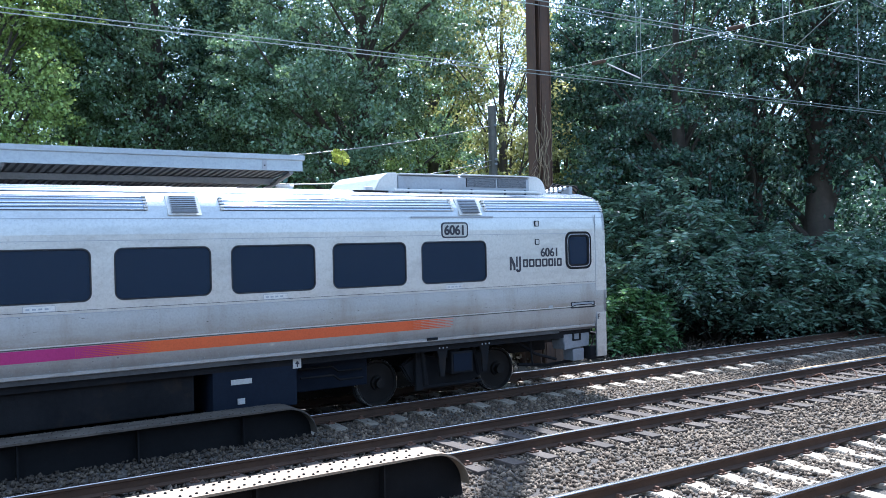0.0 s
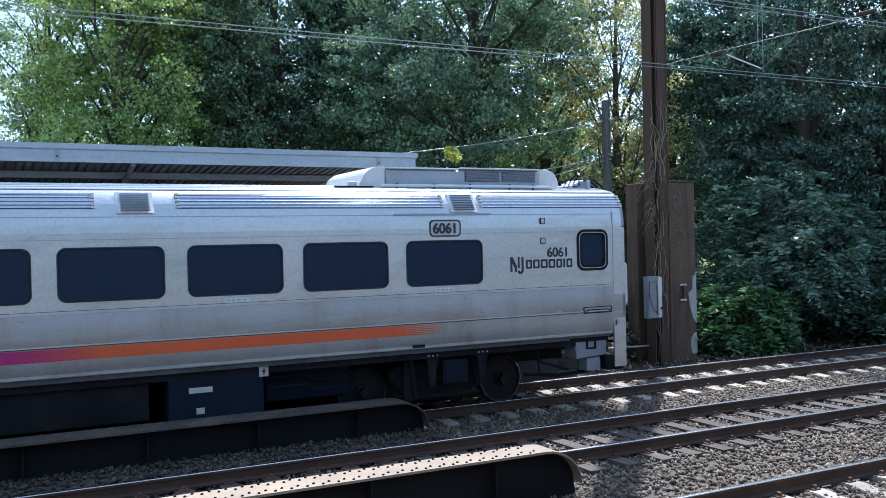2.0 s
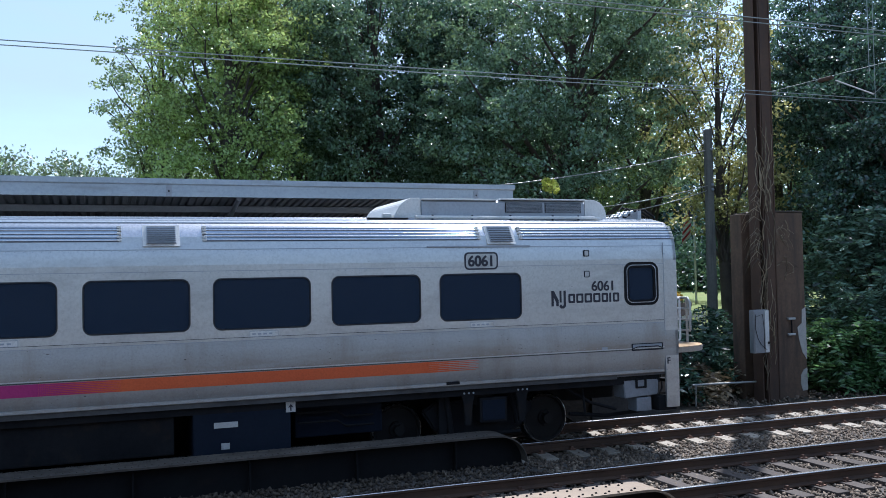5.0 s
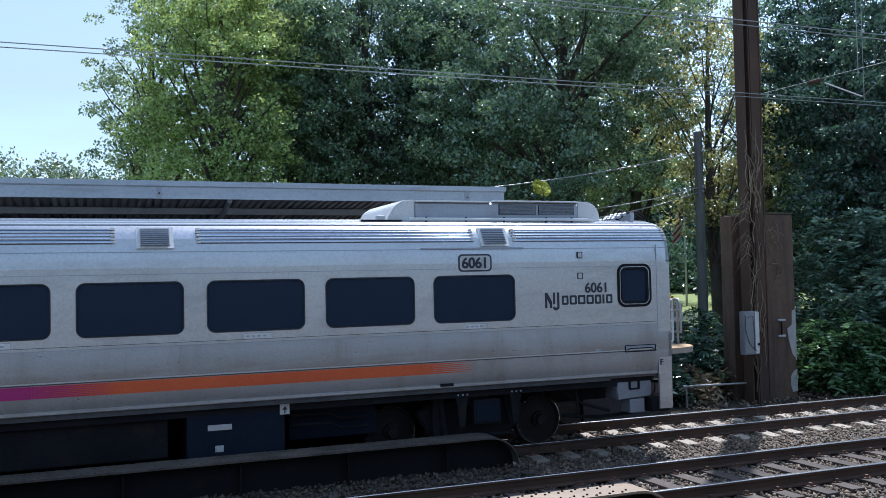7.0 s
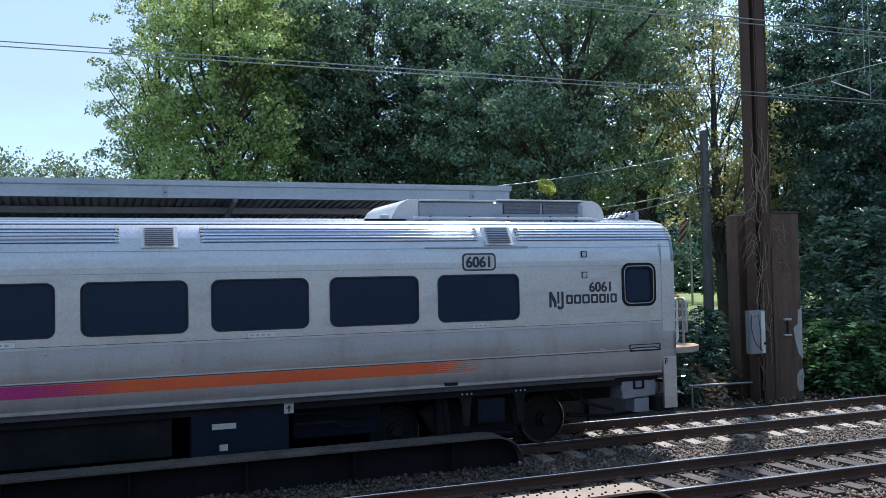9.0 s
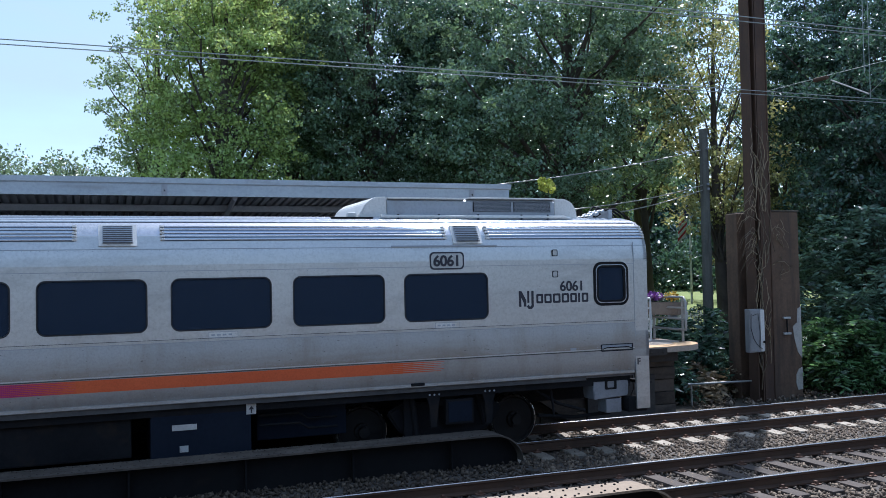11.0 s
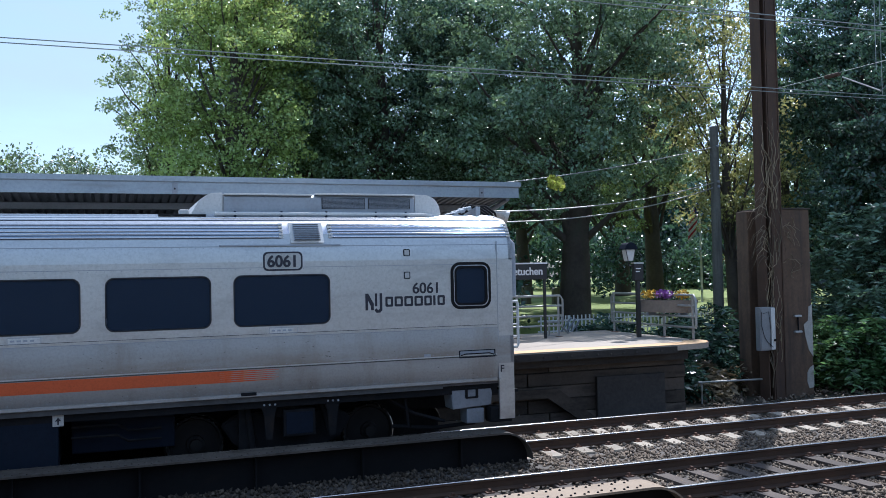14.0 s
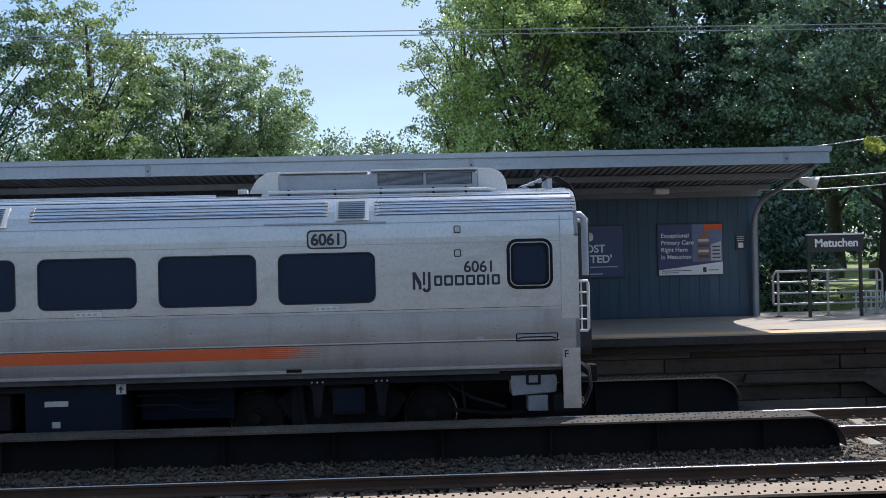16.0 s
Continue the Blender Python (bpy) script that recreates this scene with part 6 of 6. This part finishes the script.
tube([(0.05, -0.16, 0.95), (0.03, -0.17, 0.6), (0.1, -0.17, 0.35), (0.2, -0.17, 0.2), (0.36, -0.17, 0.08)], 0.007, 5, cord)
tube([(0.08, -0.16, 0.9), (0.25, -0.17, 0.95), (0.3, -0.17, 0.5), (0.28, -0.17, 0.1)], 0.006, 5, cord)
part("cord", cord, "under", cab)
hp = thing("guard_pipe", 13.3, 18.2, 0.12, "thin pale horizontal pipe between platform and pier", "pipe")
part("pipe", tube([(0, 0, 0.02), (1.2, 0, 0), (2.3, 0, -0.02)], 0.025, 8), "pipe", hp)
part("support", tube([(0.1, 0, 0), (0.1, 0, -0.5)], 0.025, 8), "pipe", hp)
part("support", tube([(2.2, 0, 0), (2.2, 0, -0.5)], 0.025, 8), "pipe", hp)


def sagging(a, b, sag, r, n=14):
    a, b = Vector(a), Vector(b)
    return tube([a.lerp(b, i / n) - Vector((0, 0, sag * 4 * (i / n) * (1 - i / n))) for i in range(n + 1)], r, 5)


def catenary(name, yc, zc, label):
    w = thing(name, 0, yc, zc, label, "overhead wire", "overhead wires")
    part("contact_wire", sagging((-60, 0, 0), (90, 0, 0), 0.02, 0.009), "wire", w)
    part("auxiliary_wire", sagging((-60, 0, 0.075), (90, 0, 0.075), 0.02, 0.009), "wire", w)
    for x0, x1 in ((-64, 15.6), (15.6, 95)):
        part("messenger_wire", tube([(x0 + (x1 - x0) * i / 16, 0, 0.75 + 4.4 * (2 * i / 16 - 1) ** 2) for i in range(17)], 0.012, 5), "wire", w)
    x = 15.75
    while x < 60:
        u = abs(2 * (x - 15.6) / 79.4 - 1)
        part("hanger", tube([(x, 0, 0.07), (x, 0, 0.75 + 4.4 * u * u)], 0.007, 4), "wire", w)
        x += 9.0
    return w


catenary("overhead_wire", TRACK_Y[0], 6.50, "pair of overhead contact wires above the far track")
catenary("overhead_wire", TRACK_Y[1], 6.68, "pair of overhead contact wires above the middle track")
span = thing("cross_span", 15.6, 18.0, 7.2, "cross span of wires and steady arms from the mast", "overhead fitting")
part("span_wire", tube([(0, 0, 0.12), (0, -6, 0.0), (0, -16, 0.15)], 0.009, 5), "wire", span)
part("span_wire", tube([(0, 0, 2.6), (0, -6, 1.2), (0, -9, 0.9), (0, -16, 2.0)], 0.009, 5), "wire", span)
part("steady_arm", tube([(0, -2.3, -0.05), (0, -3.35, -0.57)], 0.02, 6), "pipe", span)
for yy, zz in ((-2.3, -0.05), (-6.35, -0.1)):
    part("hanger_rod", tube([(0, yy - 0.95, 1.7), (0, yy - 0.95, -0.1)], 0.009, 5), "wire", span)
    part("brace_wire", tube([(0, yy - 1.05, zz - 0.52), (0, yy - 2.1, 0.02)], 0.009, 5), "wire", span)
    part("insulator", tube([(0, yy + 0.5, 0.05), (0, yy + 0.1, 0.04)], 0.05, 8), "railside", span)
pole = thing("utility_pole", *polar(37.5, 29.0), ground_height(*polar(37.5, 29.0)) - 0.3, "weathered grey wooden utility pole", "pole")
part("shaft", tube([(0, 0, 0), (0, 0, 7.4)], 0.17, 12, r_end=0.13), "palebark", pole, "", True)
px, py = polar(37.5, 29.0)
for k, (za, xb, yb, zb) in enumerate(((5.55, 7.9, 18.2, 4.25), (5.4, 7.6, 19.4, 4.1), (6.65, 2.0, 22.0, 4.9))):
    cw = thing("service_wire", 0, 0, 0, "pale service wire from the pole to the canopy", "wire", "service wires")
    part("cable", sagging((px, py, za), (xb, yb, zb), 0.22 + 0.12 * k, 0.016), "pipe", cw)
    part("clamp", tube([(px, py - 0.2, za), (px, py, za)], 0.04, 6), "steelpaint", cw)
cond = thing("cable_trough", 17.5, 12.12, -0.22, "pale yellow cable cover beside the middle track", "cable cover")
for k in range(8):
    part("cover", box(k * 3.0, k * 3.0 + 2.9, 0, 0.1, 0, 0.13, 0.01), "edge", cond)
for k in range(5):
    jx = 15.0 + 1.1 * k
    jc = thing("bond_cable", jx, 11.35, -0.2, "short rusty looped bond cable between the rails", "cable", "bond cables")
    part("loop", tube([(0, -0.3, 0), (0.1, -0.2, 0.1), (0.25, 0, 0.13), (0.3, 0.2, 0.06), (0.28, 0.32, 0.02)], 0.016, 6), "clip", jc)


for k, (dx, dy) in enumerate(((13.2, 19.2), (13.9, 19.9), (14.4, 19.3), (17.4, 20.2))):
    bush(dx, dy, 1.0 + 0.3 * (k % 2), 0.7, 22, "scrubby dry brush at the foot of the pier", 80 + k, "leaf_dark" if k != 2 else "leaf_dry")


# ---- platform furniture ----
def railing(x, y, rz, length, posts, label, name="pipe_railing", closed=True):
    f = thing(name, x, y, 1.245, label, "railing", "pipe railings", rz)
    for k in range(4):
        z = 0.28 + k * 0.25
        if k == 3:
            part("top_rail", tube([(-0.12, 0, 0.3), (-0.12, 0, z - 0.1), (-0.05, 0, z), (length + 0.05, 0, z), (length + 0.12, 0, z - 0.1), (length + 0.12, 0, 0.3)], 0.03, 8), "pipe", f, "", True)
        else:
            part("rail", tube([(-0.12, 0, z), (length + 0.12, 0, z)], 0.026, 8), "pipe", f)
    for k in range(posts):
        xx = length * k / (posts - 1)
        part("post", tube([(xx, 0, 0), (xx, 0, 1.03)], 0.03, 8), "pipe", f)
        part("foot", box(xx - 0.07, xx + 0.07, -0.07, 0.07, 0, 0.012), "clip", f)
    return f


railing(8.35, 20.25, 0, 2.3, 3, "galvanised pipe railing at the back of the platform")
railing(12.66, 20.9, -90, 3.45, 4, "galvanised pipe railing with planter at platform end")
st = thing("stair_railing", 10.75, 20.6, 1.245, "sloping pipe handrail going down behind the platform", "railing", "pipe railings")
for z in (0.35, 0.0):
    part("handrail", tube([(-0.3, 0.0, z), (0.1, 0.1, z - 0.02), (1.6, 1.2, z - 0.95)], 0.026, 8), "pipe", st, "", True)
part("post", tube([(-0.2, 0, 0.35), (-0.2, 0, -1.2)], 0.026, 8), "pipe", st)
part("post", tube([(1.5, 1.13, -0.5), (1.5, 1.13, -1.4)], 0.026, 8), "pipe", st)
for k in range(3):
    sr = thing("stair_railing", 11.3 + 0.25 * k, 21.9 + 0.7 * k, 0.75, "dark sloping stair handrail on the lawn side", "railing", "stair railings")
    part("handrail", tube([(0, 0, -0.25), (1.15, 0.5, 0.75)], 0.026, 8), "steelpaint", sr)
    part("post", tube([(0.2, 0.09, -0.9), (0.2, 0.09, 0.0)], 0.024, 8), "steelpaint", sr)
    part("post", tube([(1.0, 0.43, -0.9), (1.0, 0.43, 0.6)], 0.024, 8), "steelpaint", sr)
sign = thing("station_sign", 8.9, 19.85, 1.245, "black station name sign with white lettering on posts", "sign")
part("post", box(-0.03, 0.03, -0.03, 0.03, 0, 1.83), "black", sign)
part("post", box(1.14, 1.20, -0.03, 0.03, 0, 1.83), "black", sign)
part("panel", box(-0.05, 1.22, -0.06, 0.02, 1.46, 1.86, 0.008), "black", sign)
part("cap", box(-0.06, 1.23, -0.075, 0.03, 1.835, 1.87), "signwhite", sign, "white top edge")
letters("Metuchen", 0.255, "signwhite", sign, pose(0.1, -0.066, 1.575), "station_name", depth=0.003, weight=0.006, space=0.98)
lamp = thing("platform_lamp", 12.1, 18.85, 1.245, "black lamp post with lantern and small sign", "lamp")
part("post", box(-0.045, 0.045, -0.045, 0.045, 0, 1.75, 0.008), "black", lamp)
part("sign_box", box(-0.13, 0.13, -0.07, 0.05, 1.38, 1.80, 0.012), "black", lamp)
part("sign_cap", box(-0.14, 0.14, -0.08, 0.06, 1.79, 1.825), "plate", lamp)
for k in range(2):
    part("text_bar", box(-0.09, 0.06 - 0.04 * k, -0.075, -0.071, 1.66 - 0.07 * k, 1.685 - 0.07 * k), "signwhite", lamp)
lx, lz = -0.24, 1.86
lan = part("lantern", prism([(lx - 0.13, lz + 0.28), (lx + 0.13, lz + 0.28), (lx + 0.07, lz), (lx - 0.07, lz)], "y", -0.1, 0.1, bevel=0.01), "cloudwhite", lamp, "tapered pale lantern glass")
part("hood", prism([(lx - 0.19, lz + 0.28), (lx + 0.19, lz + 0.28), (lx + 0.12, lz + 0.4), (lx + 0.04, lz + 0.45), (lx - 0.04, lz + 0.45), (lx - 0.12, lz + 0.4)], "y", -0.15, 0.15, bevel=0.01), "underbox", lan)
for sx in (-1, 1):
    for sy in (-1, 1):
        part("bar", tube([(lx + sx * 0.075, sy * 0.1, lz), (lx + sx * 0.135, sy * 0.105, lz + 0.28)], 0.01, 5), "black", lan)
part("arm", tube([(0, 0, 1.7), (lx, 0, 1.75), (lx, 0, lz + 0.01)], 0.022, 6), "black", lamp)
plant = thing("flower_planter", 12.36, 18.95, 1.245 + 0.6, "wooden planter box with yellow and purple flowers", "planter", rz=-66)
part("box", prism([(-0.1, 0.0), (1.22, 0.0), (1.3, 0.3), (-0.18, 0.3)], "y", -0.12, 0.28, bevel=0.012), "planter", plant)
part("bracket", box(0.1, 0.16, -0.1, 0.25, -0.08, 0.0), "steelpaint", plant)
part("bracket", box(0.96, 1.02, -0.1, 0.25, -0.08, 0.0), "steelpaint", plant)
rng = np.random.default_rng(21)
v, f = leaf_cloud(rng, np.array([(0.05 + 0.11 * i, 0.08, 0.34) for i in range(11)]), np.full(11, 0.13), 40, 0.07)
tagged(raw("foliage", v, f, "leaf_sumac", plant), kind="stuff")
for nm, mt, cen in (("yellow_blooms", "petal_y", (0.06, 0.2, 1.0, 1.1)), ("purple_blooms", "petal_p", (0.45, 0.58, 0.7))):
    v, f = leaf_cloud(rng, np.array([(c, -0.02, 0.44) for c in cen]), np.full(len(cen), 0.15), 70, 0.075)
    tagged(raw(nm, v, f, mt, plant), kind="stuff")
fx, fy = polar(36.55, 44.0)
flag = thing("flagpole", fx, fy, ground_height(fx, fy), "white flagpole with a hanging striped flag", "flagpole")
part("pole", tube([(0, 0, 0), (0, 0, 4.9)], 0.055, 8, r_end=0.04), "signwhite", flag)
for k in range(9):
    part("flag_strip", prism([(-0.06 - 0.02 * k, 4.75 - 0.17 * k), (-0.55 - 0.02 * k, 4.28 - 0.17 * k), (-0.55 - 0.02 * k, 4.12 - 0.17 * k), (-0.06 - 0.02 * k, 4.59 - 0.17 * k)], "y", -0.02 + 0.02 * (k % 2), 0.0 + 0.02 * (k % 2)), "cloth_r" if k % 2 else "cloth_w", flag)
part("flag_canton", prism([(-0.07, 4.74), (-0.3, 4.52), (-0.34, 3.9), (-0.12, 4.12)], "y", -0.035, -0.024), "cloth_b", flag)
picket = thing("picket_fence", 13.6, 25.2, ground_height(13.6, 25.2) + 0.08, "low white picket fence along the lawn", "fence", rz=4)
slat = part("picket", box(-0.022, 0.022, -0.01, 0.01, -0.3, 0.66), "signwhite", picket)
for k in range(46):
    o = slat.copy()
    scene.collection.objects.link(o)
    o.matrix_basis = pose(-1.0 + k * 0.15, 0, 0)
for z in (0.15, 0.48):
    part("rail", box(-1.1, 5.9, 0.01, 0.03, z, z + 0.05), "signwhite", picket)
for i, (gx, gy) in enumerate(((19.4, 37.0), (20.4, 37.6), (21.3, 38.4), (18.6, 38.6))):
    gs = tagged(part("headstone", prism(rounded(-0.28, 0.28, -0.6, 0.75 + 0.1 * (i % 2), 0.12), "y", -0.07, 0.07), "palebark"), "small dark headstone standing on the lawn", "headstone", "headstones")
    gs.matrix_basis = pose(gx, gy, ground_height(gx, gy), 0, 0, 20)
hx, hy = polar(51.8, 62.0)
house = thing("house", hx, hy, ground_height(hx, hy) - 0.3, "cream house glimpsed between the dark trees", "house", rz=-50)
part("wall", box(-5, 5, 0, 7, 0, 4.6), "housewall", house)
part("roof", prism([(-5.5, 4.6), (0, 7.2), (5.5, 4.6)], "y", -0.4, 7.4), "fascia", house)
for wx in (-3, 0, 3):
    part("window", box(wx - 0.5, wx + 0.5, -0.03, 0.05, 1.9, 3.3), "underbox", house)


motions()
